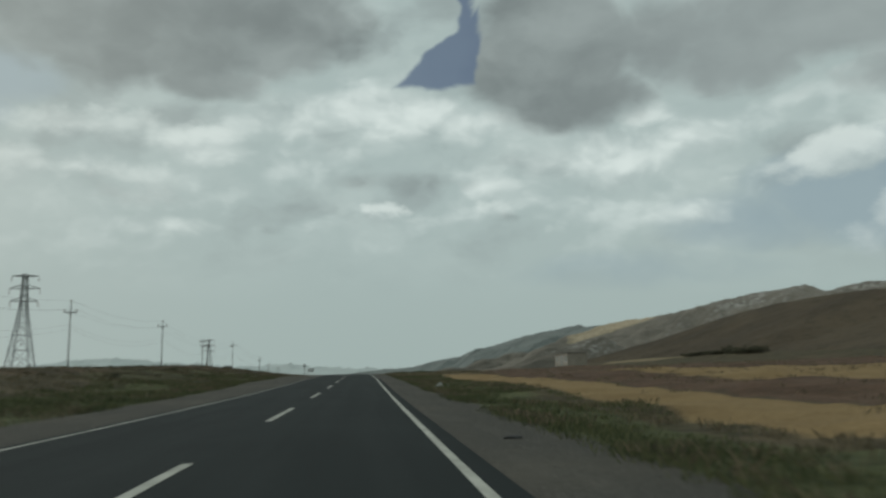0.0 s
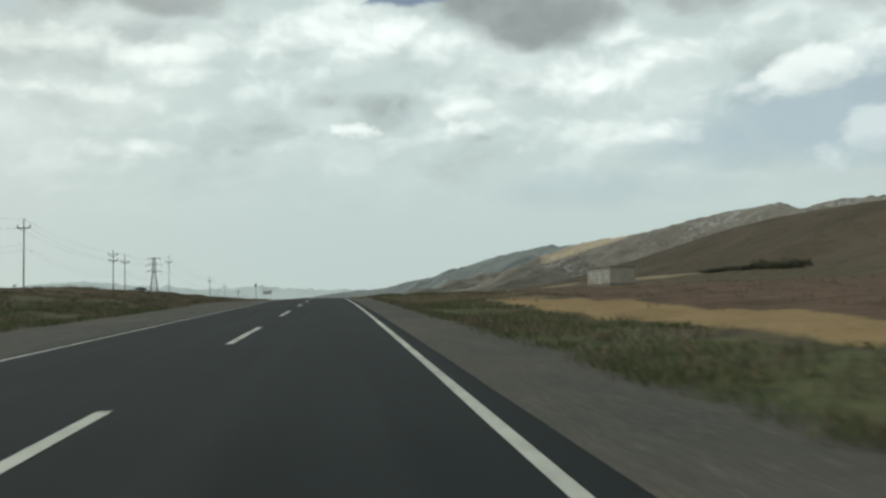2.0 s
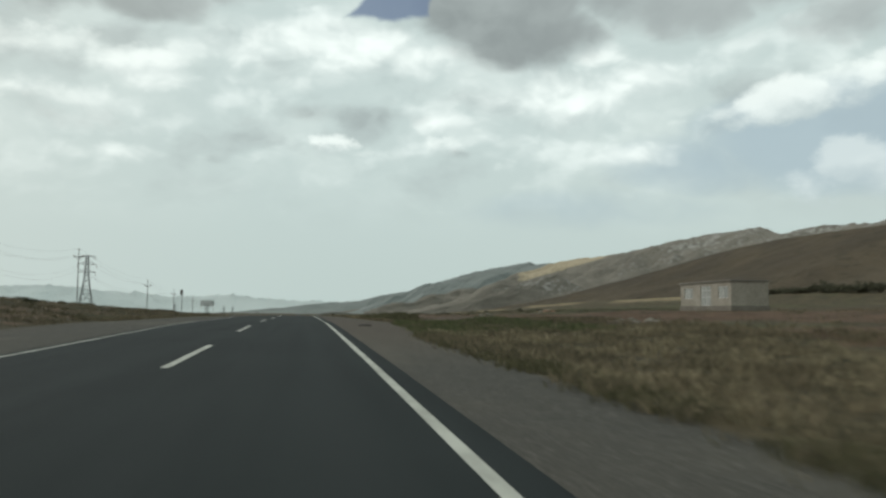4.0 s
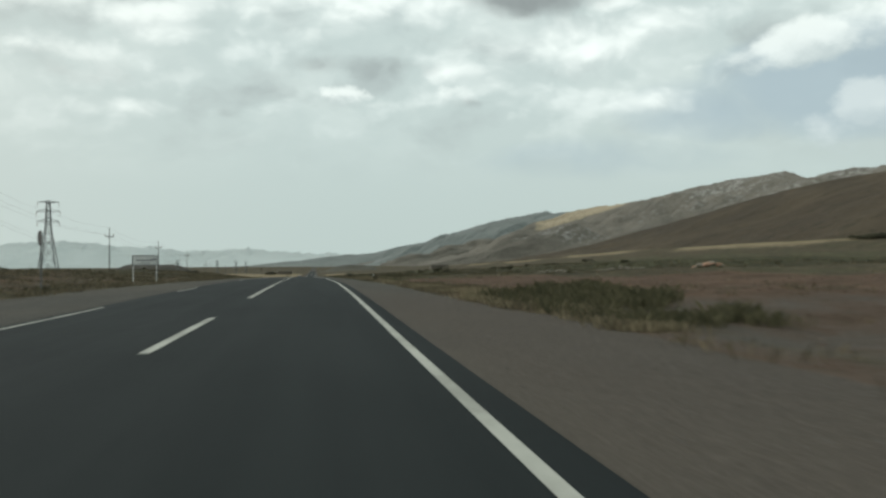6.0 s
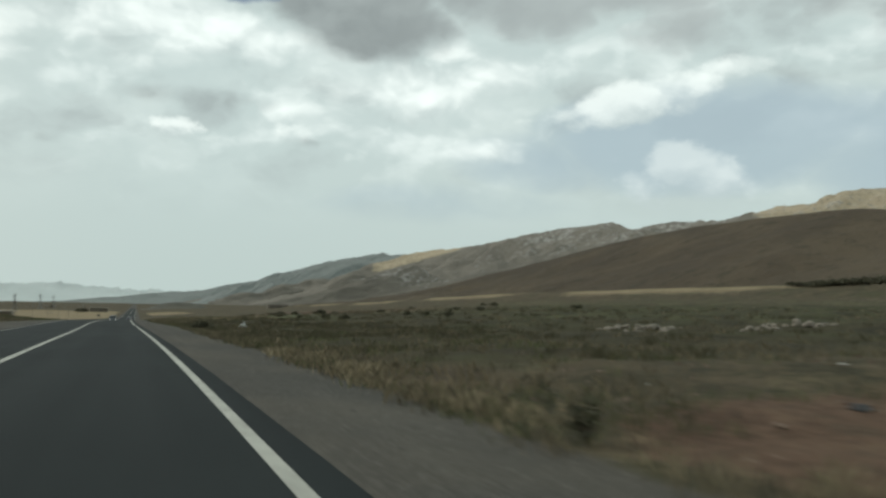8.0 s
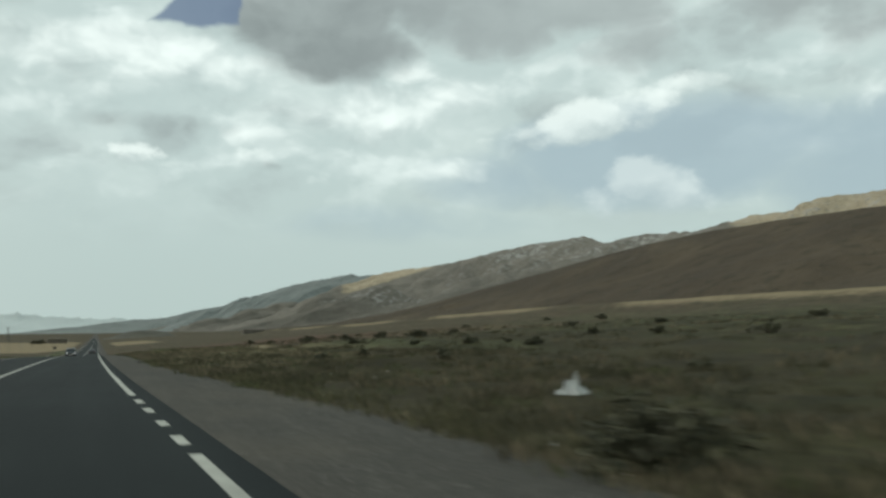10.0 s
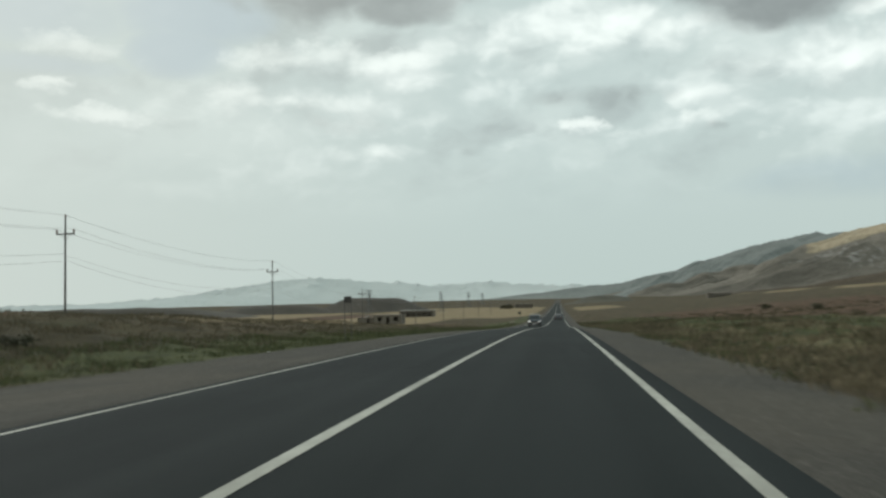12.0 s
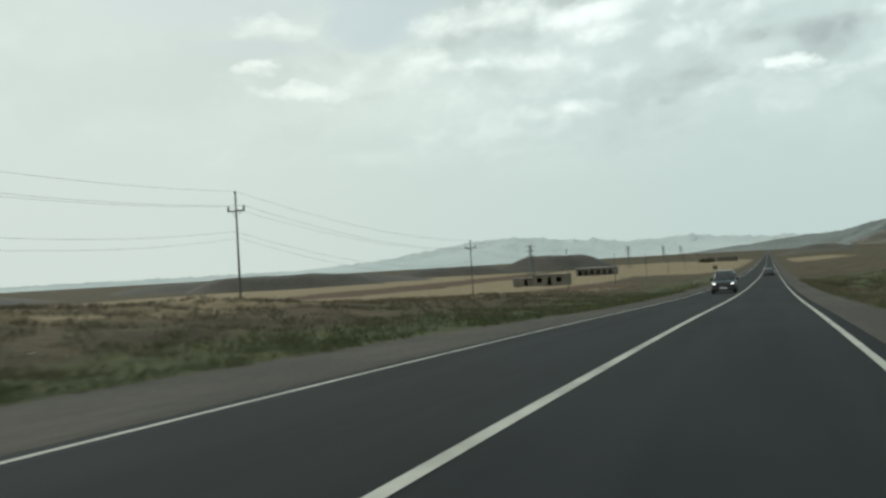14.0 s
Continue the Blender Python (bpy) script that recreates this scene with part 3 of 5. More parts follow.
def rank_zone(s, y):
    """How far thick dark old grass covers the ground, its self-shading put into the colour."""
    a = np.abs(s)
    return np.where(s > 0, .95 * band(a, 6, 80, 10) * band(y, 214, 345, 24) + .6 * band(a, 6, 30, 8) * band(y, 345, 480, 30), .7 * band(a, 8, 34, 8) * band(y, 60, 335, 40))


def spread(first, last, step, growth):
    out, v = [], first
    while v < last:
        out.append(v)
        v += step
        step *= growth
    return out + [last]


def build_ground():
    side_r = list(np.arange(.0, 3.7, 1.2)) + list(np.arange(3.8, 14, .45)) + spread(14, 4600, .8, 1.11)
    across = sorted([-v for v in side_r if v > 0] + side_r)
    along = list(np.arange(-80, 430, 1.1)) + spread(430, 4700, 1.3, 1.045)
    verts, zones, thick = [], [], []
    for y in along:
        xc = road_x(y)
        zones.append(ground_zone(np.array(across), y))
        thick.append(rank_zone(np.array(across), y))
        for s in across:
            verts.append((xc + s, y, ground_z(xc + s, y) if abs(s) > 3.6 else road_z(y) - .12))
    n = len(across)
    faces = [(j * n + i, j * n + i + 1, j * n + n + i + 1, j * n + n + i) for j in range(len(along) - 1) for i in range(n - 1)]
    me = bpy.data.meshes.new("ground")
    me.from_pydata(verts, [], faces)
    me.color_attributes.new("zone", "FLOAT_COLOR", "POINT").data.foreach_set("color", np.array(zones, dtype=np.float32).ravel())
    me.attributes.new("rank", "FLOAT", "POINT").data.foreach_set("value", np.array(thick, dtype=np.float32).ravel())
    me.materials.append(GROUND)
    me.shade_smooth()
    return tagged(new("ground", me), "dry grassland with gravel shoulders and stubble fields beside the road", "ground", kind="structure")


def strip_mesh(s0, s1, y0, y1, lift, step=2.0, thick=0.0, rag=0.0, seed=0.0):
    """A strip that follows the road between two offsets from its middle."""
    bm = bmesh.new()
    rows_ = []
    count = max(1, int((y1 - y0) / step))
    for k in range(count + 1):
        y = y0 + (y1 - y0) * k / count
        xc, z = road_x(y), road_z(y) + lift
        r0, r1 = rag * noise.noise(Vector((seed, y * .8, 0))), rag * noise.noise(Vector((seed + 9, y * .8, 0)))
        crown = lambda s: -.012 * abs(s)
        ring = [(xc + s0 + r0, y, z + crown(s0)), (xc + s1 + r1, y, z + crown(s1))]
        if thick:
            ring = [(ring[0][0], y, ring[0][2] - thick)] + ring + [(ring[1][0], y, ring[1][2] - thick)]
        rows_.append([bm.verts.new(p) for p in ring])
    for a, b in zip(rows_, rows_[1:]):
        for i in range(len(a) - 1):
            bm.faces.new((a[i], a[i + 1], b[i + 1], b[i]))
    return bm


ACROSS = (-3.3, -2.95, -2.56, -2.15, -1.78, -1.4, -1.0, -.6, -.25, 0, .25, .6, 1.0, 1.4, 1.78, 2.15, 2.56, 2.95, 3.3)


def build_road():
    bm, prev, lanes = bmesh.new(), None, []
    for y in list(np.arange(-80, 500, 1.5)) + list(np.arange(500, 1590, 8.0)):
        xc, z = road_x(y), road_z(y)
        wl, wr = (.10 * noise.noise(Vector((k, y * .5, 0))) + .05 * noise.noise(Vector((k, y * 2.1, 5))) for k in (1.0, 8.0))
        offs = [(-3.86 + wl, -.18), (-3.84 + wl, -.045)] + [(s, -.0115 * abs(s)) for s in ACROSS] + [(3.86 + wr, -.045), (3.88 + wr, -.18)]
        lanes += [max(0, 1 - abs(abs(abs(s) - 1.78) - .78) / .5) for s, _ in offs]
        ring = [bm.verts.new((xc + s, y, z + dz)) for s, dz in offs]
        if prev:
            for i in range(len(ring) - 1):
                bm.faces.new((prev[i], prev[i + 1], ring[i + 1], ring[i]))
        prev = ring
    road = link_mesh("road", bm, ASPHALT, True)
    tone = np.repeat(np.array(lanes, dtype=np.float32), 4)
    road.data.color_attributes.new("lane", "FLOAT_COLOR", "POINT").data.foreach_set("color", tone)
    road = tagged(road, "two-lane dark grey asphalt road", "road", kind="structure")
    return road


def line_piece(s0, s1, y0, y1, parent, name, seed):
    return part(name, strip_mesh(s0, s1, y0, y1, .006, 1.2 if y1 - y0 < 60 else 3.0, 0, .012, seed), PAINT, parent)


ground = build_ground()
road = build_road()
# Edge lines, with short strokes where tracks join, and the middle line: long dashes, then short strokes, then unbroken.
for a, b in ((-80, 141.7), (142.9, 144.4), (146.1, 147.4), (148.8, 149.8), (152.1, 256.8), (257.6, 258.6), (259.8, 260.6), (262.1, 263.1), (264.2, 265.3), (266.6, 1500)):
    line_piece(3.325, 3.455, a, b, road, "edge_line", a)
for a, b in ((-80, 172), (184, 190), (214, 1500)):
    line_piece(-3.56, -3.465, a, b, road, "edge_line", a + .5)
for k in range(-6, 10):
    line_piece(-.075, .075, 19.75 + 15.54 * k, 26.5 + 15.54 * k, road, "middle_dash", k)
line_piece(-.075, .075, 175.6, 192.6, road, "middle_line", 3)
for k in range(9):
    line_piece(-.075, .075, 193.3 + 2.1 * k, 194.6 + 2.1 * k, road, "middle_dash", k + .3)
line_piece(-.075, .075, 212.9, 1500, road, "middle_line", 5)


# ---- hills and mountains ----
HOME = (3.0, 180.0)


def build_range(name, skyline, depth, cover, label, fall, rough=.12, rows=34, cols=170, seed=1.0, power=1.2, gully=300.0, zone=None, jag=0.0):
    """A range of hills: a skyline of (side, height) in degrees and a distance for each side, as seen from the road. From the crest, spurs and gullies run down along fall, in metres."""
    az, el = np.array(skyline).T
    daz, dist = np.array(depth).T
    verts, zones, along, last = [], [], 0.0, None
    for j in range(cols + 1):
        a = az[0] + (az[-1] - az[0]) * j / cols
        d = float(np.interp(a, daz, dist))
        crest = d * math.tan(radians(float(np.interp(a, az, el)))) + 2.8
        height = max(crest + 9, 1.0)
        x, y = HOME[0] + d * math.sin(radians(a)), HOME[1] + d * math.cos(radians(a))
        along += 0 if last is None else math.hypot(x - last[0], y - last[1])
        last = (x, y)
        for k in range(rows + 1):
            u = k / rows * 1.2
            down = 1 - u
            px, py = x + fall[0] * down, y + fall[1] * down
            h = u ** power if u <= 1 else 1 - (u - 1) * 1.6
            mid = math.sin(math.pi * min(u, 1.0)) ** .8 if u < 1 else 0
            bend = 90 * noise.noise(Vector((along / 500, u * 1.5, seed + 5)))
            crease = noise.ridged_multi_fractal(Vector(((along + bend) / gully, u * .7, seed)), .8, 2.15, 5, 1.0, 2.0) - 1.1
            lumps = noise.fractal(Vector((px / 170, py / 170, seed)), 1.0, 2.1, 5)
            fine = noise.fractal(Vector((px / 34, py / 34, seed)), .8, 2.1, 4)
            z = -9 + height * (h + rough * mid * (.62 * crease + .45 * lumps)) + fine * (.012 * height) * (u > .15)
            if jag:
                z += jag * noise.fractal(Vector((px / 15, py / 15, seed)), .7, 2.1, 3) * ease((u - .3) / .5)
            verts.append((px, py, z))
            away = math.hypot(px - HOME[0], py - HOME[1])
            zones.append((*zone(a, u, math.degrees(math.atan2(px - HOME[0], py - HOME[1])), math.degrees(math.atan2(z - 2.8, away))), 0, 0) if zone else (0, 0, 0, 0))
    n = rows + 1
    faces = [(j * n + k, j * n + n + k, j * n + n + k + 1, j * n + k + 1) for j in range(cols) for k in range(rows)]
    me = bpy.data.meshes.new(name)
    me.from_pydata(verts, [], faces)
    me.color_attributes.new("zone", "FLOAT_COLOR", "POINT").data.foreach_set("color", np.array(zones, dtype=np.float32).ravel())
    me.materials.append(cover)
    me.shade_smooth()
    return tagged(new(name, me), label, "mountain", kind="structure")


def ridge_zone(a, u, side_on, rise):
    """Sunlight painted pale on one spur and on the upper shoulder, placed by angles seen from HOME; stony ground near
    the crest between them.
    """
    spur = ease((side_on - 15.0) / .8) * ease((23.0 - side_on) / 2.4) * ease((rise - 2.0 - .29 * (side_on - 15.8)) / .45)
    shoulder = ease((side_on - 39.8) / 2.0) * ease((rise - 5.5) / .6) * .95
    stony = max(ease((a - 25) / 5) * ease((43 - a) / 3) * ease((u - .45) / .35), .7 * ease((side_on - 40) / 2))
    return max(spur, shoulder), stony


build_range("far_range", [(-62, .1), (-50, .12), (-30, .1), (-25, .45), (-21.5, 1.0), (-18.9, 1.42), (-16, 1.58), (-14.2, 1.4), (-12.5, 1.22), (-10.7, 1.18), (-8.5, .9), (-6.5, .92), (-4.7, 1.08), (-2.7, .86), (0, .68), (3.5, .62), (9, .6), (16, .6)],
            [(-62, 4300), (16, 4450)], FAR, "far mountain range across the plain, haze painted into its pale blue", (0, -600), .16, 24, 320, 4.0, 1.0, 420.0, None, 16.0)
build_range("hazed_mountain", [(1.6, -.3), (3.2, .4), (4.4, .72), (5.6, .85), (6.4, 1.25), (8.3, 1.55), (9.6, 2.05), (10.8, 2.4), (12.4, 2.86), (14, 3.15), (15.2, 3.36), (16, 3.52), (16.6, 3.36), (17.6, 3.45), (19.5, 3.2), (24, 3.0)],
            [(1.6, 4000), (24, 4150)], FAR2, "mountain ridge with gullied slopes, haze painted into its blue-grey", (-620, -650), .26, 60, 320, 2.0, 1.1, 300.0, None, 5.0)
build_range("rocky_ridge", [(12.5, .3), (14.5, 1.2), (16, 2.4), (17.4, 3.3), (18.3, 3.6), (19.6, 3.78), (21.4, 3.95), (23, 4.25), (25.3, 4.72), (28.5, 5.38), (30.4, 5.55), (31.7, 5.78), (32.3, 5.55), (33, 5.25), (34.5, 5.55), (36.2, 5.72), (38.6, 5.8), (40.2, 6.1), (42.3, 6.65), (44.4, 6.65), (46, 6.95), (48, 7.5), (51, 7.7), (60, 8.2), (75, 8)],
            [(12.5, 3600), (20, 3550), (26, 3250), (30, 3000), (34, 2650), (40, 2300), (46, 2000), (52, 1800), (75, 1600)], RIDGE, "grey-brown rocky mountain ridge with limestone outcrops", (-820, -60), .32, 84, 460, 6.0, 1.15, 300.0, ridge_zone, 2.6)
build_range("rocky_hump", [(13.5, .3), (15.2, 1.7), (16.4, 2.25), (17.5, 2.66), (18.3, 2.74), (18.9, 2.35), (19.6, 1.95), (20.4, 1.75), (22.6, 1.0), (25, .4)],
            [(13.5, 2400), (25, 2200)], HUMP, "rounded rocky hump below the mountain ridge", (-330, -60), .30, 40, 140, 8.0, 1.0, 130.0, lambda a, u, side_on, rise: (0, ease((u - .55) / .25)), 2.5)
build_range("second_hump", [(19, .3), (21.5, 1.2), (24, 2.0), (25.6, 2.85), (26.6, 3.0), (27.6, 2.7), (29, 2.4), (34, 1.5)],
            [(19, 2000), (34, 1700)], HUMP, "dull brown hump at the foot of the ridge", (-380, -60), .22, 30, 80, 12.0, 1.0, 200.0)


def build_foothill():
    """The brown foothill runs beside the road; its crest changes height along the way."""
    ys = [150, 380, 430, 466, 494, 514, 540, 600, 660, 720, 800, 870, 950, 1050, 1130, 1300, 1600]
    zs = [41, 41, 42, 44.5, 52, 55.5, 57.5, 58.5, 58, 56, 50.5, 45, 39.5, 30, 24, 12, 0]
    verts, cols, rows_ = [], 260, 50
    for j in range(cols + 1):
        y = 150 + 1450 * j / cols
        top = float(np.interp(y, ys, zs)) + .9 * noise.fractal(Vector((y / 90, 4, 0)), 1, 2, 4)
        for k in range(rows_ + 1):
            u = k / rows_ * 1.3
            x = 166 + 186 * u
            h = u ** 1.25 if u <= 1 else 1 - (u - 1) * .9
            mid = math.sin(math.pi * min(u, 1.0)) if u <= 1 else 0
            crease = noise.ridged_multi_fractal(Vector((y / 110, u * .9, 3)), .9, 2.1, 5, 1.0, 2.0)
            z = -3 + (top + 3) * (h + .07 * mid * (crease - 1.1)) + 2.2 * mid * noise.fractal(Vector((x / 60, y / 60, 2)), 1, 2, 4)
            verts.append((x, y, z))
    n = rows_ + 1
    faces = [(j * n + k, j * n + k + 1, j * n + n + k + 1, j * n + n + k) for j in range(cols) for k in range(rows_)]
    me = bpy.data.meshes.new("foothill")
    me.from_pydata(verts, [], faces)
    me.materials.append(FOOT)
    me.shade_smooth()
    return tagged(new("foothill", me), "bare brown foothill below the rocky ridge", "hill", kind="structure")


def build_knoll(name, x, y, rx, ry, top, cover, label, seed, flat=.5):
    verts, n = [], 40
    base = ground_z(x, y) - 1.5
    for j in range(n + 1):
        for i in range(n + 1):
            u, v = 2 * i / n - 1, 2 * j / n - 1
            r = math.hypot(u, v) * (1 + .12 * noise.noise(Vector((math.atan2(v, u) * 1.3, seed, 0))))
            h = float(smooth01((1 - r) / (1 - flat * .6)))
            verts.append((x + u * rx, y + v * ry, base + (top - base) * h * (1 + .12 * noise.fractal(Vector((u * 2.2, v * 2.2, seed)), 1, 2, 4))))
    n1 = n + 1
    faces = [(j * n1 + i, j * n1 + i + 1, j * n1 + n1 + i + 1, j * n1 + n1 + i) for j in range(n) for i in range(n)]
    me = bpy.data.meshes.new(name)
    me.from_pydata(verts, [], faces)
    me.materials.append(cover)
    me.shade_smooth()
    return tagged(new(name, me), label, "hill", kind="structure")


build_foothill()
KNOLL = surface("knoll_cover", (.036, .034, .027), (.062, .055, .042), .4, .03, .95, .4, depth=.5)
KNOLL_DARK = surface("dark_knoll_cover", (.045, .044, .034), (.08, .075, .055), .4, .03, .95, .4, depth=.5)
build_knoll("mound", -146, 950, 56, 46, 3.6, KNOLL, "flat-topped dark earth mound standing in the plain", 1.0)
build_knoll("low_rise", -330, 830, 150, 70, -1.2, KNOLL, "low dark earth rise on the plain", 2.0, .8)
build_knoll("low_rise", -540, 690, 180, 80, -.6, KNOLL, "long low dark rise on the plain", 3.0, .8)
build_knoll("low_rise", -222, 930, 62, 40, -.8, KNOLL, "low dark earth rise on the plain", 5.0, .7)
build_knoll("low_rise", -275, 775, 78, 40, .3, KNOLL, "flat dark earth rise across the stubble", 6.0, .9)
build_knoll("dark_knoll", 62, 1420, 52, 60, 1.2, KNOLL_DARK, "low dark knoll where the road fades out", 4.0, .4)


# ---- power line ----
def at_side(s, y, lift=0.0):
    """A place on the ground, by its offset from the road's middle."""
    x = road_x(y) + s
    return (x, y, ground_z(x, y) + lift)


def build_pole(name, place, height, arms, label, turn=0.0):
    pole = thing(name, place, label, "utility pole", "utility poles along the road", turn)
    part("mast", bar_mesh((0, 0, -.6), (0, 0, height), .092, .058, 8), POLE_STEEL, pole)
    for drop in arms:
        z = height - drop
        arm = part("cross_arm", box_mesh(-.72, .72, -.05, .05, z - .05, z + .05, .008), POLE_STEEL, pole)
        for s in (-.66, .66):
            bm = bar_mesh((s, 0, z + .05), (s, 0, z + .24), .05, .075, 8)
            add_bar(bm, (s, 0, z + .24), (s, 0, z + .34), .095, .05, 8)
            part("insulator", bm, CERAMIC, arm)
        part("brace", bar_mesh((-.4, .03, z - .04), (0, .03, z - .45), .02), POLE_STEEL, pole)
        part("brace", bar_mesh((.4, .03, z - .04), (0, .03, z - .45), .02), POLE_STEEL, pole)
    bm = bar_mesh((0, 0, height), (0, 0, height + .16), .05, .08, 8)
    add_bar(bm, (0, 0, height + .16), (0, 0, height + .28), .1, .05, 8)
    part("top_insulator", bm, CERAMIC, pole)
    return pole


POLES = [(-32, 47, 8.9), (-32, 101, 10.5), (-31.9, 147.2, 11.3), (-33.2, 199.2, 10.2), (-32.8, 240.5, 12.1), (-30.2, 293, 9.05), (-33, 353, 8.4), (-33, 396.6, 6.9), (-34.6, 450, 3.9), (-33, 498, 2.5),
         (-33, 548, 1.4), (-33, 602, .9), (-33, 660, .6), (-33, 725, .5), (-33, 800, .4), (-33, 880, .3)]
tops = []
for s, y, top in POLES:
    place = at_side(s, y)
    h = top - place[2]
    if y in (147.2, 450):
        build_pole("utility_pole", place, h, (.75,), "weathered steel utility pole with one short cross arm and dark insulators")
    else:
        build_pole("utility_pole", place, h, (1.15,), "thin grey steel utility pole with one cross arm")
    tops.append(Vector((place[0], place[1], place[2] + h)))
build_pole("utility_pole", at_side(-32.3, 187.4), 6.6, (.5, 1.4), "dark steel utility pole with two cross arms")


def wire_mesh(a, b, sag, r=.009, steps=14):
    bm, prev = bmesh.new(), None
    for k in range(steps + 1):
        u = k / steps
        p = a.lerp(b, u) - Vector((0, 0, sag * 4 * u * (1 - u)))
        ring = [bm.verts.new(p + Vector((r * math.cos(q), 0, r * math.sin(q)))) for q in (.5, 2.6, 4.7)]
        if prev:
            for i in range(3):
                bm.faces.new((prev[i], prev[(i + 1) % 3], ring[(i + 1) % 3], ring[i]))
        prev = ring
    return bm


for k, (a, b) in enumerate(zip(tops, tops[1:])):
    cable = thing("power_cable", tuple((a + b) / 2), "sagging bundle of thin grey overhead wires between poles", "overhead wire", "overhead wires along the pole line")
    off = -(a + b) / 2
    for dx, dz, sag in ((0, .24, .9), (-.66, -.8, 1.0), (.66, -.8, 1.05), (-.2, -2.6, 1.35), (.15, -3.1, 1.5)):
        d = Vector((dx, 0, dz))
        part("wire", wire_mesh(a + d + off, b + d + off, sag), WIRE, cable)


def build_tower(place, height, turn, label):
    tower = thing("pylon", place, label, "power pylon", "power pylons beyond the pole line", turn)
    foot, waist, top_w = 2.1, .62, .34
    zw = height * .62

    def half(z):
        return foot + (waist - foot) * z / zw if z < zw else waist + (top_w - waist) * (z - zw) / (height - zw)

    for sx in (-1, 1):
        for sy in (-1, 1):
            bm = bar_mesh((sx * foot, sy * foot, -.5), (sx * waist, sy * waist, zw), .10, .08, 5)
            add_bar(bm, (sx * waist, sy * waist, zw), (sx * top_w, sy * top_w, height), .08, .06, 5)
            part("leg", bm, STEEL, tower)
    levels = [0, .2, .36, .49, .62, .72, .82, .91, 1.0]
    for side_turn in range(4):
        bm = bmesh.new()
        m = Matrix.Rotation(side_turn * math.pi / 2, 4, "Z")
        for u, v in zip(levels, levels[1:]):
            z0, z1 = u * height, v * height
            h0, h1 = half(z0), half(z1)
            add_bar(bm, m @ Vector((-h0, -h0, z0)), m @ Vector((h1, -h1, z1)), .045, None, 4)
            add_bar(bm, m @ Vector((h0, -h0, z0)), m @ Vector((-h1, -h1, z1)), .045, None, 4)
            add_bar(bm, m @ Vector((-h1, -h1, z1)), m @ Vector((h1, -h1, z1)), .04, None, 4)
        part("bracing", bm, STEEL, tower)
    for u, reach in ((.975, 2.3), (.845, 2.55), (.71, 2.35)):
        z = u * height
        h = half(z)
        bm = bmesh.new()
        for sx in (-1, 1):
            for sy in (-1, 1):
                add_bar(bm, (sx * h, sy * h, z), (sx * reach, 0, z + .12), .05, None, 4)
                add_bar(bm, (sx * h, sy * h, z + .75 if u < .95 else z + .3), (sx * reach, 0, z + .12), .045, None, 4)
            for q in (.35, .68):
                x = sx * (h + (reach - h) * q)
                add_bar(bm, (x, -h * (1 - q), z + .04), (x, h * (1 - q), z + .04), .035, None, 4)
        for sy in (-1, 1):
            add_bar(bm, (-h - .1, sy * h, z + .02), (h + .1, sy * h, z + .02), .05, None, 4)
        arm = part("cross_arm", bm, STEEL, tower)
        for sx in (-1, 1):
            bm = bmesh.new()
            for q in range(5):
                add_bar(bm, (sx * reach, 0, z - .15 - q * .17), (sx * reach, 0, z - .06 - q * .17), .11, .05, 7)
            add_bar(bm, (sx * reach, 0, z - .95), (sx * reach, 0, z + .12), .025, None, 4)
            part("insulator_string", bm, CERAMIC, arm)
    return tower


tower = build_tower(at_side(-58, 155), 17.0, 4, "grey lattice steel power pylon with three cross arms")
for x, y, turn, size in ((-57, 350, 4, 1.0), (-68, 600, 40, .72), (-75, 840, 40, .8), (-82, 1076, 40, .85), (-92, 1330, 40, .9)):
    copy_thing(tower, pose(x, y, ground_z(x, y), 0, 0, turn) @ Matrix.Scale(size, 4))


# ---- signs ----
def build_board():
    y = 210.2
    board = thing("information_board", (road_x(y) - 9.75, y, 1.52), "white roadside information board on two steel posts, dark script line", "road sign", turn=30)
    for x in (-.83, .83):
        part("post", bar_mesh((x, 0, -.4), (x, 0, 2.15), .035, None, 8), WHITE, board)
    panel = part("panel", box_mesh(-.87, .87, -.05, -.035, 1.58, 2.2, .006), WHITE, board)
    bm = bmesh.new()
    for x0, x1, z0, z1 in ((-.91, .91, 2.2, 2.25), (-.91, .91, 1.53, 1.58), (-.91, -.87, 1.53, 2.25), (.87, .91, 1.53, 2.25)):
        add_box(bm, x0, x1, -.07, -.02, z0, z1)
    part("frame", bm, STEEL, panel)
    ink = surface("dark_ink", (.03, .035, .05), (.05, .055, .07), 9.0, 2.0, .7, 0)
    for x0, x1, z0, z1 in ((-.62, -.34, 1.86, 1.92), (-.28, -.02, 1.85, 1.93), (.06, .28, 1.86, 1.92), (.34, .52, 1.85, 1.95), (.58, .76, 1.9, 2.04), (-.4, .35, 1.68, 1.71)):
        part("script_bar", box_mesh(x0, x1, -.056, -.05, z0, z1), ink, panel)
    return board


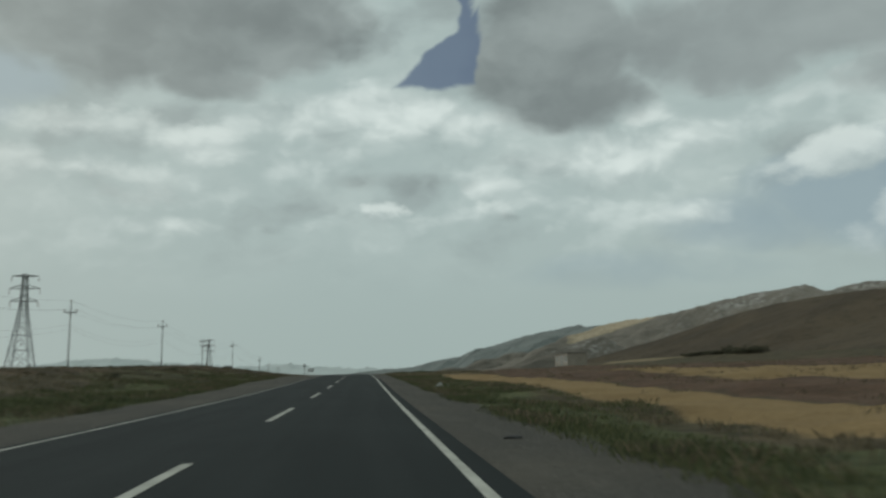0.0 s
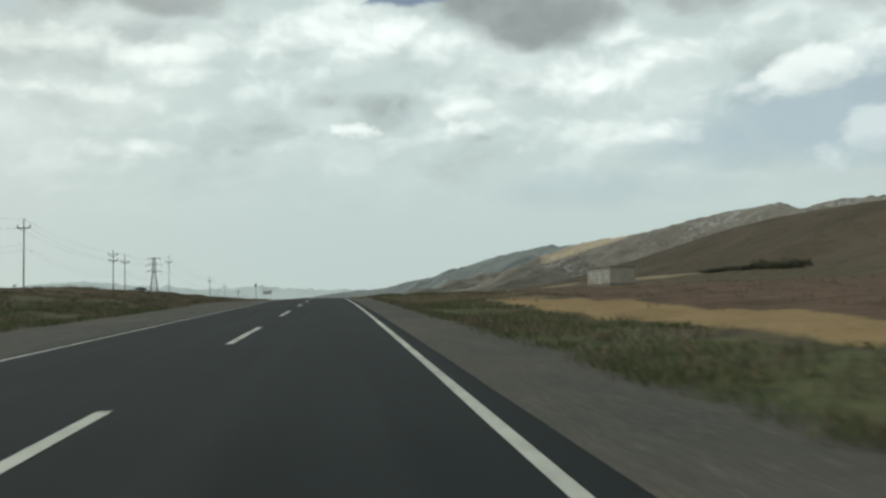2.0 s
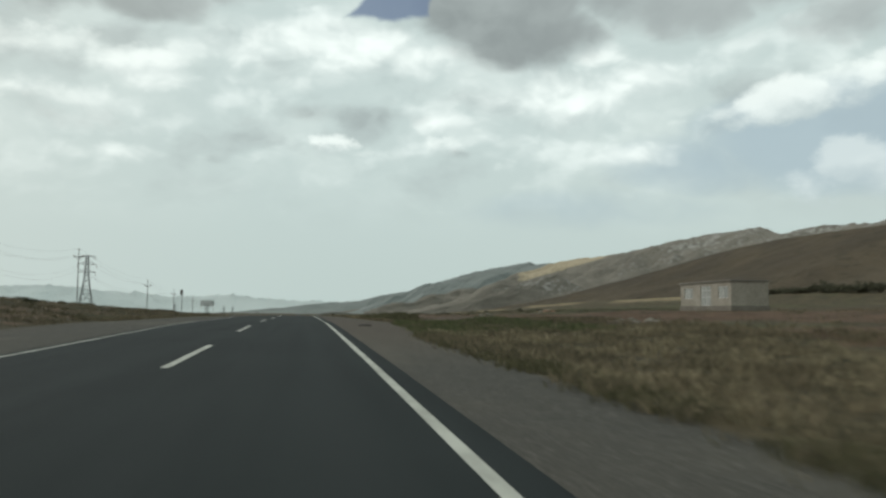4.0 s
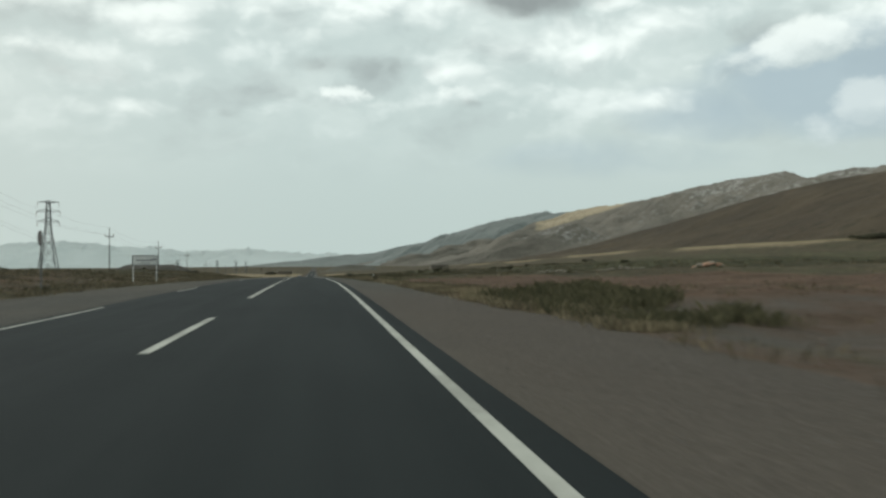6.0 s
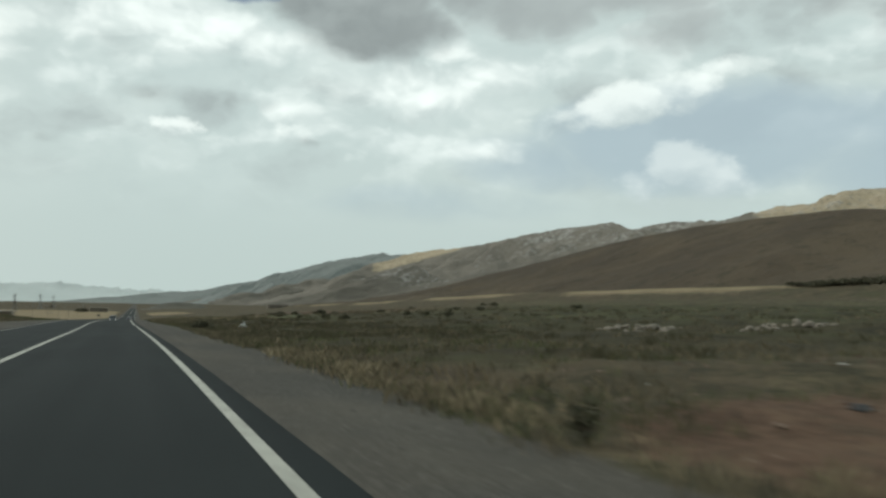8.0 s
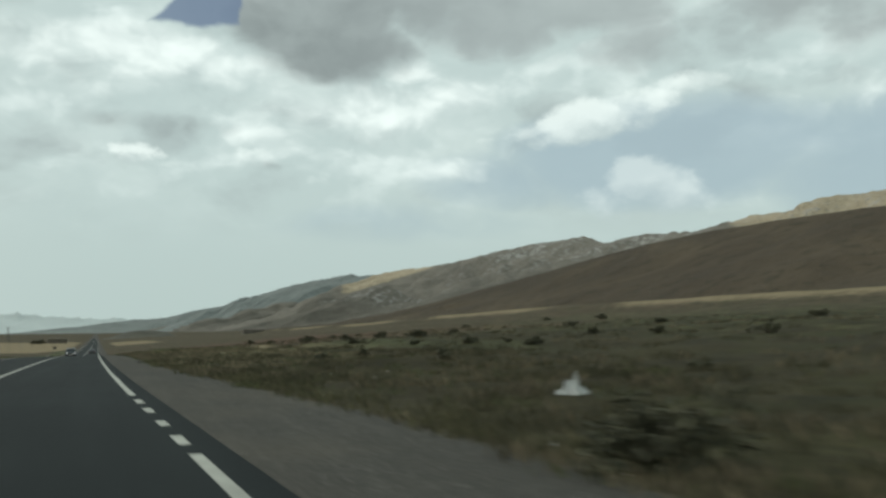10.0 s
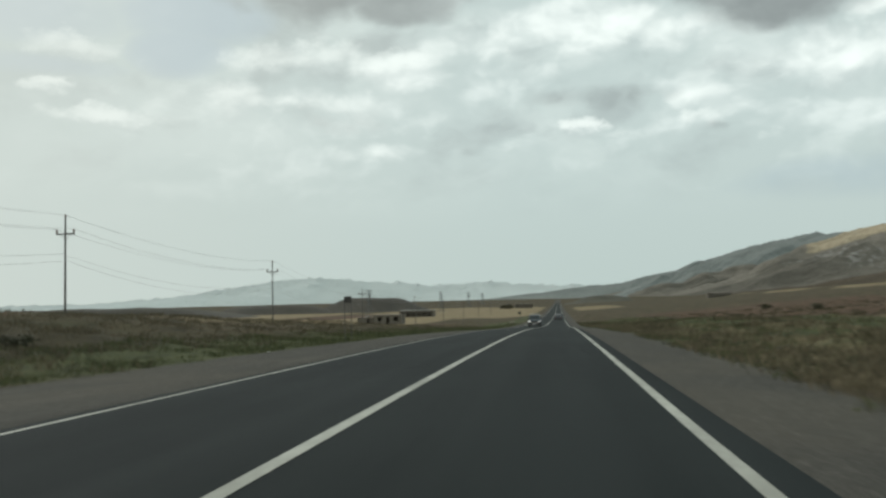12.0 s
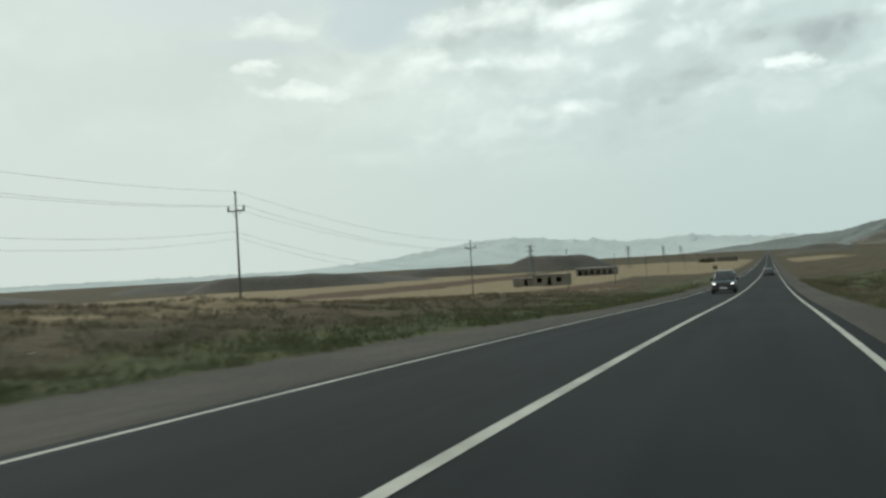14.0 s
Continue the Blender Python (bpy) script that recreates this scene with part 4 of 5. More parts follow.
def build_round_sign():
    sign = thing("round_sign", at_side(-10.1, 188.3), "round traffic sign on a grey post, dark back", "road sign", turn=-58)
    part("post", bar_mesh((0, 0, -.4), (0, 0, 2.75), .04, None, 8), STEEL, sign)
    bm = bmesh.new()
    bmesh.ops.create_cone(bm, cap_ends=True, segments=28, radius1=.34, radius2=.34, depth=.02, matrix=pose(0, -.055, 2.45, 90, 0, 0))
    bmesh.ops.bevel(bm, geom=list(bm.edges), offset=.004, segments=1, affect="EDGES")
    disc = part("disc", bm, DARK_PANEL, sign, "dark round plate")
    part("clamp", box_mesh(-.06, .06, -.05, .05, 2.4, 2.45, .005), STEEL, sign)
    part("clamp", box_mesh(-.06, .06, -.05, .05, 2.55, 2.6, .005), STEEL, sign)
    return sign


def build_small_sign(s, y, top, w, h, label, turn=0):
    place = at_side(s, y)
    tall = top - place[2]
    sign = thing("small_sign", place, label, "road sign", turn=turn)
    for x in (-w * .42, w * .42):
        part("post", box_mesh(x - .018, x + .018, -.018, .018, -.3, tall, .004), POLE_STEEL, sign)
    plate = part("plate", box_mesh(-w / 2, w / 2, -.045, -.025, tall - h, tall, .004), DARK_PANEL, sign)
    part("stiffener", box_mesh(-w / 2 + .02, w / 2 - .02, -.06, -.045, tall - h * .6, tall - h * .5, .003), DARK_PANEL, plate)
    return sign


build_board()
build_round_sign()
build_small_sign(-8.1, 337.6, 2.13, .38, .31, "small dark sign plate seen from behind on two thin posts", 12)
build_small_sign(-9.5, 540, -2.4, .9, .8, "small dark sign plate beside the far road", 0)


# ---- buildings ----
def wall_with_holes(bm, length, height, thick, holes):
    """A wall along x from 0, its outer face at y = 0, with holes (x0, x1, z0, z1) right through it."""
    xs = sorted({0.0, length, *(v for h in holes for v in h[:2])})
    zs = sorted({0.0, height, *(v for h in holes for v in h[2:])})
    for x0, x1 in zip(xs, xs[1:]):
        for z0, z1 in zip(zs, zs[1:]):
            if not any(h[0] <= x0 and x1 <= h[1] and h[2] <= z0 and z1 <= h[3] for h in holes):
                add_box(bm, x0, x1, 0, thick, z0, z1)
    bmesh.ops.remove_doubles(bm, verts=list(bm.verts), dist=.001)
    return bm


def build_house(name, place, turn, length, width, height, holes, label, roof_mat, glazed=False, side_holes=(), wall=None):
    wall = wall or BLOCK
    house = thing(name, place, label, "building", turn=turn)
    part("front_wall", wall_with_holes(bmesh.new(), length, height, .22, holes), wall, house)
    part("back_wall", box_mesh(0, length, width - .22, width, 0, height), wall, house)
    side = wall_with_holes(bmesh.new(), width - .44, height, .22, side_holes)
    side.transform(pose(0, width - .22, 0, 0, 0, -90))
    part("side_wall", side, wall, house)
    part("side_wall", box_mesh(length - .22, length, .22, width - .22, 0, height), wall, house)
    part("roof", box_mesh(-.18, length + .18, -.18, width + .18, height, height + .18, .02), roof_mat, house)
    part("floor_slab", box_mesh(-.1, length + .1, -.1, width + .1, -1.2, .02), BLOCK, house)
    if glazed:
        # Light showing through the openings is painted as the panes' pale colour.
        pane = bpy.data.materials.get("backlit_pane") or surface("backlit_pane", (.24, .245, .225), (.36, .36, .335), 3.0, .5, .25, 0)
        for x0, x1, z0, z1 in holes:
            bm = bmesh.new()
            t = .07
            for a, b, c, d in ((x0, x1, z1 - t, z1), (x0, x1, z0, z0 + t), (x0, x0 + t, z0 + t, z1 - t), (x1 - t, x1, z0 + t, z1 - t), ((x0 + x1) / 2 - t / 2, (x0 + x1) / 2 + t / 2, z0 + t, z1 - t)):
                add_box(bm, a, b, .05, .11, c, d)
            if z0 < .3:
                add_box(bm, x0 + t, x1 - t, .05, .11, 1.0, 1.0 + t)
                add_box(bm, x0 + t, x1 - t, .05, .11, 1.75, 1.75 + t)
            win = part("door" if z0 < .3 else "window", bm, DULL_WHITE, house, "white metal frame")
            part("pane", box_mesh(x0 + t * .5, x1 - t * .5, .075, .085, z0 + t * .5, z1 - t * .5), pane, win)
    return house


HUT_WALL = surface("sandy_block", (.215, .192, .155), (.31, .282, .235), 4.0, .5, .9, .3)
DULL_WHITE = surface("dusty_white_metal", (.36, .355, .33), (.46, .455, .42), 5.0, .7, .6, .1)
ROOF_SLAB = surface("roof_slab", (.15, .137, .115), (.22, .20, .172), 3.0, .4, .9, .3)
PALE_ROOF = surface("pale_roof", (.30, .30, .285), (.40, .40, .375), 3.0, .4, .8, .2)
hz = 3.38
build_house("block_hut", (50.0, 195.6, hz), -91.0, 12.6, 4.4, 2.7, [(1.0, 3.3, .9, 2.15), (5.3, 7.9, .02, 2.3), (9.6, 11.9, .85, 2.2)], "sand-coloured block hut with flat roof and white-framed openings", ROOF_SLAB, True, (), HUT_WALL)
build_house("block_house", (-59.5, 570, ground_z(-62, 572) + .1), 0, 9.5, 6, 2.9, [(1.2, 2.6, .9, 2.2), (4.2, 5.2, .02, 2.1), (6.6, 8.2, .9, 2.2)], "unfinished grey block house with dark openings", ROOF_SLAB)
build_house("block_shed", (-65.5, 571, ground_z(-70, 572) + .1), 0, 5.6, 4.5, 2.1, [(3.2, 4.2, .02, 1.8)], "low grey block shed beside the house", ROOF_SLAB)
build_house("long_house", (-76, 700, ground_z(-76, 702) + .1), 0, 17, 7, 3.1, [(1 + 2.6 * k, 2.7 + 2.6 * k, .02, 2.3) for k in range(6)], "long grey house with a pale roof and dark doorways", PALE_ROOF)
build_house("far_house", (-32.5, 960, ground_z(-25, 962)), 0, 14, 7, 3.2, [(2, 4, 1, 2.3), (7, 9, 1, 2.3), (11, 13, 1, 2.3)], "far grey flat-roofed house beside the road", ROOF_SLAB)
build_house("far_house", (120, 980, ground_z(125, 982)), 0, 18, 7, 3.6, [(2, 4, 1, 2.4), (9, 11, 1, 2.4)], "far low grey house below the mountain", ROOF_SLAB)


# ---- cars ----
def loft(sections, closed_ends=True):
    """A body from cross sections: each (y, [(x, z), ...]) for the right half, mirrored."""
    bm, prev = bmesh.new(), None
    rings = []
    for y, half in sections:
        pts = [(x, y, z) for x, z in half] + [(-x, y, z) for x, z in reversed(half)]
        rings.append([bm.verts.new(p) for p in pts])
    n = len(rings[0])
    for a, b in zip(rings, rings[1:]):
        for i in range(n):
            bm.faces.new((a[i], a[(i + 1) % n], b[(i + 1) % n], b[i]))
    bm.faces.new(rings[0])
    bm.faces.new(list(reversed(rings[-1])))
    bmesh.ops.recalc_face_normals(bm, faces=list(bm.faces))
    return bm


CAR_GLASS = surface("car_glass", (.02, .025, .028), (.035, .04, .043), 2.0, .5, .12, 0)


def glowing(name, colour, power):
    m = surface(name, (.7, .7, .66), (.8, .8, .76), 4.0, 1.0, .2, 0)
    b = m.node_tree.nodes["Principled BSDF"]
    b.inputs["Emission Color"].default_value, b.inputs["Emission Strength"].default_value = (*colour, 1), power
    return m


LAMP_ON = glowing("headlight_on", (1, .97, .9), 1.6)
LAMP_OFF = surface("lamp_glass", (.35, .35, .33), (.45, .45, .42), 4.0, 1.0, .2, 0)
TAIL = surface("tail_lamp", (.20, .012, .01), (.28, .02, .015), 4.0, 1.0, .25, 0)


def build_car(place, turn, paint, label, lamps, wide=.9, tall=1.72, long_=4.5, roof=None):
    """A car whose front points to -y."""
    car = thing("car", place, label, "car", turn=turn)
    w, h, f, r = wide, tall, -long_ / 2, long_ / 2
    belt = h * .58

    def low(k, top, bottom=.30):
        return [(w * .80 * k, bottom), (w * .98 * k, bottom + .12), (w * k, .62), (w * .99 * k, top - .08), (w * .90 * k, top)]

    part("body", loft([(f, low(.86, .78, .38)), (f + .12, low(.95, .92)), (f + .5, low(1, 1.0)), (f + 1.25, low(1, belt)), (0, low(1, belt + .02)), (r - .6, low(1, belt + .02)), (r - .1, low(.97, belt)), (r, low(.9, belt - .2, .4))]), paint, car, "", True)

    def top(k, z):
        return [(w * .93 * k, belt - .05), (w * .90 * k, belt + (z - belt) * .5), (w * .80 * k, z - .05), (w * .66 * k, z)]

    cabin = part("cabin", loft([(f + 1.15, top(.98, belt + .06)), (f + 1.75, top(.97, h - .08)), (f + 2.2, top(1, h)), (r - 1.0, top(1, h)), (r - .35, top(.97, h - .12)), (r - .1, top(.95, belt + .1))]), paint, car, "", True)
    # A pale sheet added on the roof stands in for reflected sky.
    if roof:
        part("roof_sky_sheen", box_mesh(-w * .70, w * .70, f + 2.0, r - .75, h - .01, h + .05, .02), roof, cabin, "roof panel painted pale for the sky's reflection")
    bm = bmesh.new()
    quad = [(-w * .80, f + 1.22, belt + .10), (w * .80, f + 1.22, belt + .10), (w * .70, f + 1.70, h - .14), (-w * .70, f + 1.70, h - .14)]
    lo = [bm.verts.new((x, y - .035, z + .02)) for x, y, z in quad]
    hi = [bm.verts.new((x, y + .02, z - .01)) for x, y, z in quad]
    bm.faces.new(lo)
    for i in range(4):
        bm.faces.new((lo[i], hi[i], hi[(i + 1) % 4], lo[(i + 1) % 4]))
    part("windscreen", bm, CAR_GLASS, cabin)
    for s in (-1, 1):
        bm = bmesh.new()
        add_box(bm, -.012, .012, f + 1.9, -.05, belt + .06, h - .2, .01)
        add_box(bm, -.012, .012, .05, r - .75, belt + .06, h - .2, .01)
        bm.transform(pose(s * w * .895, 0, 0, 0, 0, 0) @ Matrix.Rotation(0, 4, "Y"))
        part("side_window", bm, CAR_GLASS, cabin)
        part("headlight", box_mesh(min(s * w * .60, s * w * .88), max(s * w * .60, s * w * .88), f - .02, f + .16, .72, .84, .03), lamps, car)
        part("tail_light", box_mesh(min(s * w * .70, s * w * .90), max(s * w * .70, s * w * .90), r - .1, r + .015, .72, .98, .03), TAIL, car)
        mirror = box_mesh(min(s * (w - .02), s * (w + .18)), max(s * (w - .02), s * (w + .18)), f + 1.55, f + 1.68, belt + .02, belt + .17, .03)
        part("mirror", mirror, paint, car)
        for y in (f + .85, r - .85):
            bm = bmesh.new()
            bmesh.ops.create_cone(bm, cap_ends=True, segments=24, radius1=.36, radius2=.36, depth=.22, matrix=pose(s * (w - .10), y, .36, 0, 90, 0))
            bmesh.ops.bevel(bm, geom=[e for e in bm.edges if abs(e.verts[0].co.x - e.verts[1].co.x) < .01], offset=.04, segments=2, affect="EDGES")
            wheel = part("wheel", bm, BLACK_RUBBER, car, "black rubber tyre")
            bm = bmesh.new()
            bmesh.ops.create_cone(bm, cap_ends=True, segments=20, radius1=.21, radius2=.19, depth=.03, matrix=pose(s * (w + .015), y, .36, 0, 90 * s, 0))
            part("rim", bm, STEEL, wheel)
    part("grille", box_mesh(-w * .5, w * .5, f - .025, f + .1, .62, .84, .02), DARK_PANEL, car)
    part("bumper", box_mesh(-w * .88, w * .88, f - .09, f + .15, .36, .58, .05), DARK_PANEL, car)
    part("rear_bumper", box_mesh(-w * .88, w * .88, r - .1, r + .07, .38, .58, .05), DARK_PANEL, car)
    part("number_plate", box_mesh(-.26, .26, f - .105, f - .088, .42, .53, .004), WHITE, car)
    part("skid_plate", box_mesh(-w * .75, w * .75, f + .1, r - .1, .26, .32), DARK_PANEL, car)
    return car


CAR_PAINT = surface("dark_car_paint", (.012, .024, .032), (.020, .036, .046), 1.5, .3, .3, 0)
CAR_PAINT_2 = surface("grey_car_paint", (.05, .055, .06), (.07, .075, .08), 1.5, .3, .3, 0)
cy = 415.0
build_car((road_x(cy) - 1.3, cy, road_z(cy) - .02), 0, CAR_PAINT, "dark blue off-road car, sky reflection painted on its roof, headlights on", LAMP_ON, .87, 1.68, 4.5, PALE_ROOF)
cy = 512.0
build_car((road_x(cy) + 1.6, cy, road_z(cy) - .02), 180, CAR_PAINT_2, "grey car far ahead on the road", LAMP_OFF, .88, 1.5)


# ---- litter and stones ----
def build_sheet(name, place, sx, sy, sz, material, label, seed, turn=0.0, category="litter"):
    """A crumpled plastic sheet or sack, with a rim lying on the ground and stiff folds."""
    bm = bmesh.new()
    n = 16
    grid = [[None] * (n + 1) for _ in range(n + 1)]
    for j in range(n + 1):
        for i in range(n + 1):
            u, v = 2 * i / n - 1, 2 * j / n - 1
            r = max(abs(u), abs(v))
            fold = abs(noise.noise(Vector((u * 1.7 + seed, v * 1.7, seed)))) + .5 * abs(noise.noise(Vector((u * 4 + seed, v * 4, 0))))
            peak = (.75 if sx > .45 else 1.2) * math.exp(-((u - .2) ** 2 + (v + .1) ** 2) ** .5 * (1.8 if sx > .45 else 3.0))
            wob = 1 + .3 * noise.noise(Vector((math.atan2(v, u) * 1.5, seed, 3)))
            z = sz * (peak * .7 + fold * .75) * (1 - r ** 4) + .015
            grid[j][i] = bm.verts.new((u * sx * wob, v * sy * wob, z))
    for j in range(n):
        for i in range(n):
            bm.faces.new((grid[j][i], grid[j][i + 1], grid[j + 1][i + 1], grid[j + 1][i]))
    bmesh.ops.solidify(bm, geom=list(bm.faces), thickness=.012)
    ob = link_mesh(name, bm, material)
    ob.matrix_world = pose(place[0], place[1], place[2] - .02, 0, 0, turn)
    return tagged(ob, label, category)


build_sheet("plastic_sheet", at_side(6.85, 52.2), .34, .26, .36, PLASTIC, "crumpled pale plastic sheet lying in the verge grass", 1.0, 20)
build_sheet("plastic_sheet", at_side(7.3, 51.8), .42, .2, .12, PLASTIC, "flattened pale plastic sheet in the verge grass", 5.0, 60)
build_sheet("white_sack", at_side(10.85, 261.6), .33, .28, .36, SACK, "white plastic sack lying on the grassy bank", 2.0, 40)
build_sheet("blue_rag", at_side(9.05, 200.6), .20, .13, .10, BLUE_PLASTIC, "blue plastic rag on the bare red earth", 3.0, 10)
litter_spots = [(11.7, 274.2, .3), (7.3, 256.4, .3), (6.7, 254.2, .14), (6.15, 279.1, .34), (6.4, 279.4, .22), (6.2, 284.8, .12), (6.1, 281.6, .2), (6.5, 277.6, .16), (7.6, 273.6, .14), (10.2, 275.6, .22), (10.7, 272.5, .4), (11.7, 251.8, .6),
                (13.2, 208.8, .24), (9.9, 209.4, .18), (8.2, 197.8, .14), (7.4, 198.8, .18), (7.1, 194.8, .26), (6.7, 193.6, .22), (7.9, 192.6, .14), (7.4, 192.6, .3), (7.0, 197.0, .3), (8.0, 196.3, .1), (-8.0, 325.9, .3),
                (-13.3, 361.0, .3), (10.5, 167.1, .3), (-11.3, 166.6, .3), (-10.1, 159.3, .3), (9.2, 150.6, .2), (10.2, 167.9, .34)]
for k, (s, y, size) in enumerate(litter_spots):
    build_sheet("litter_scrap", at_side(s, y), size * .28, size * .22, size * .15, PLASTIC, "small pale scrap of plastic litter in the roadside grass", 11.0 + k, 37 * k)
for k, (s, y, a, b) in enumerate(((5.1, 138.6, .34, .13), (4.75, 14.4, .2, .12), (10.1, 205.6, .22, .12), (5.2, 297, .2, .1))):
    bm = lump_mesh(a, b, .05, .4, 40 + k)
    ob = link_mesh("tyre_shred", bm, BLACK_RUBBER)
    ob.matrix_world = pose(*at_side(s, y, -.005), 0, 0, 20 * k)
    tagged(ob, "flat black shred of tyre lying on the gravel shoulder", "litter")


def build_pile(name, place, rx, ry, rz, count, sizes, material, label, seed):
    """A heap of loose stones, each lying on the ground or on the others."""
    pile = thing(name, place, label, "stone heap")
    rng = random.Random(seed)
    for k in range(count):
        a, q = rng.uniform(0, 6.283), math.sqrt(rng.random())
        x, y = rx * q * math.cos(a), ry * q * math.sin(a)
        size = rng.uniform(*sizes)
        z = max(0.0, rz * (1 - q) * .8 - size * .2)
        gz = ground_z(place[0] + x, place[1] + y) - place[2]
        bm = lump_mesh(size * rng.uniform(.8, 1.3), size * rng.uniform(.7, 1.1), size * rng.uniform(.55, .9), .35, seed * 7 + k, 1 if size < .3 else 2)
        bm.transform(pose(x, y, gz + z - .05, rng.uniform(-12, 12), rng.uniform(-12, 12), rng.uniform(0, 360)))
        part("stone", bm, material[k % len(material)], pile)
    return pile


build_pile("rock_pile", (40.6 + road_x(225), 225, ground_z(40.6 + road_x(225), 225)), 1.5, .9, .75, 24, (.16, .40), [RED_ROCK, RED_ROCK, ROCK], "heap of reddish and pale boulders on the grass", 3)
build_pile("rubble_heap", at_side(29.0, 237.6), 2.6, 1.3, .5, 40, (.10, .32), [ROCK], "low heap of grey stone rubble on the grassy slope", 4)
build_pile("rubble_heap", at_side(33.8, 231.8), 3.0, 1.2, .4, 36, (.10, .28), [ROCK], "spread heap of grey stone rubble on the grassy slope", 5)
build_pile("rubble_heap", at_side(20, 141), 1.6, 1.2, .4, 40, (.08, .2), [ROCK], "small spread of pale broken stones on the dry grass", 6)
build_pile("rubble_heap", at_side(17, 165), 1.6, 1.0, .4, 22, (.08, .2), [ROCK], "few pale broken stones by the dirt track", 8)
build_pile("pale_stone", at_side(-7.6, 470), .5, .4, .4, 5, (.25, .45), [ROCK], "pale boulder beside the far road", 9)


# ---- shrubs and trees ----
def leaf_cloud(rx, ry, rz, count, size, seed, z0=0.0):
    """Many small leaves in uneven clumps."""
    rng = np.random.default_rng(seed)
    clumps = rng.normal(0, .45, (max(5, count // 60), 3)) * (rx, ry, rz)
    clumps[:, 2] = np.abs(clumps[:, 2]) * .9 + rz * .35
    who = rng.integers(0, len(clumps), count)
    p = clumps[who] + rng.normal(0, .16, (count, 3)) * (rx, ry, rz)
    p[:, 2] = np.maximum(p[:, 2], .03) + z0
    a, b = rng.normal(0, 1, (count, 3)), rng.normal(0, 1, (count, 3))
    a /= np.linalg.norm(a, axis=1)[:, None]
    b /= np.linalg.norm(b, axis=1)[:, None]
    s = size * rng.uniform(.6, 1.4, (count, 1))
    v = np.stack([p - a * s, p + b * s * .6, p + a * s, p - b * s * .6], 1).reshape(-1, 3)
    me = bpy.data.meshes.new("leaves")
    me.from_pydata(v.tolist(), [], np.arange(count * 4).reshape(-1, 4).tolist())
    me.materials.append(LEAF)
    return me


def build_shrub(name, place, rx, ry, rz, count, size, seed, label, category="shrub", trunk=0.0, group=""):
    shrub = thing(name, place, label, category, group)
    rng = random.Random(seed)
    if trunk:
        part("trunk", bar_mesh((0, 0, -.2), (.08, .05, trunk + rz * .5), .12, .05, 7), TWIG, shrub)
    for k in range(6):
        a = rng.uniform(0, 6.28)
        q = rng.uniform(.35, .75)
        part("limb" if trunk else "stem", bar_mesh((0, 0, trunk * .7), (rx * q * math.cos(a), ry * q * math.sin(a), trunk + rz * rng.uniform(.5, 1.0)), .035 if trunk else .014, .008, 5), TWIG, shrub)
    crown = new("crown", leaf_cloud(rx, ry, rz, count, size, seed, trunk))
    crown.parent = shrub
    return shrub


build_shrub("bush", at_side(7.1, 254.3), .75, .6, .48, 2600, .05, 1, "dense dark green bush at the edge of the gravel shoulder")
build_shrub("thistle", at_side(6.2, 205.0), .24, .24, .55, 220, .045, 2, "tall dark thistle standing in the verge grass", "plant")
for k, (s, y, r) in enumerate(((22.7, 314, .8), (17.8, 284, .45), (25.2, 296.6, .65), (27.6, 296, .4), (36.6, 300, .6), (36.3, 292, .6), (34.7, 281, .85), (51.5, 428, 1.2), (31.2, 365, 1.2), (34.2, 433, 1.3), (34.2, 341.7, 1.0),
                                (23, 300.5, .5), (25.4, 289, .75), (14.5, 276.2, .45), (14.3, 285, .45), (11.9, 283, .4), (29.7, 340.6, 1.0), (28.2, 314, 1.0), (26.8, 348.7, .9), (32.9, 402, 1.1), (17.7, 266.1, .5),
                                (52, 312, .9), (64, 305, 1.2), (58, 338, 1.1), (72, 352, 1.2), (48, 352, .9), (66, 388, 1.1), (55, 420, 1.0), (90, 400, 1.3))):
    build_shrub("shrub", at_side(s, y, -.03), r * .8, r * .75, r * .5, int(1000 * r), .075, 20 + k, "small dark shrub on the grassy hillside", "shrub", 0, "shrubs on the hillside")
for k in range(17):
    y = 286 + 61 * k / 16
    rr = random.Random(k)
    build_shrub("tree", at_side(146 + rr.uniform(-2, 2), y, -.3), 2.9 * rr.uniform(.85, 1.2), 2.9, (1.9 - 1.25 * k / 16) * rr.uniform(.85, 1.15), 2000, .2, 60 + k, "low dark green tree in a row on the hill crest", "tree", .12, "trees in a row on the hill crest")
for k, (s, y, r) in enumerate(((-14, 20, .6), (-18, 70, .7), (-22, 110, .7), (-24, 168, .8), (-21, 176, .7), (-26, 300, .8), (-19, 310, .9), (-15, 322, .7), (-23, 330, .8), (-28, 212, .7))):
    build_shrub("shrub", at_side(s, y, -.03), r * 1.1, r * 1.0, r * .5, int(900 * r), .07, 90 + k, "small dry dark shrub on the roadside bank", "shrub", 0, "shrubs on the roadside bank")


for k, (s, r) in enumerate(((-41.5, 2.6), (-37.8, 3.0), (-35.2, 2.1))):
    build_shrub("tree", at_side(s, 956, -.2), r, r, r * .75, 1100, .3, 120 + k, "low dark tree beside the far flat-roofed house", "tree", .3, "trees beside the far house")


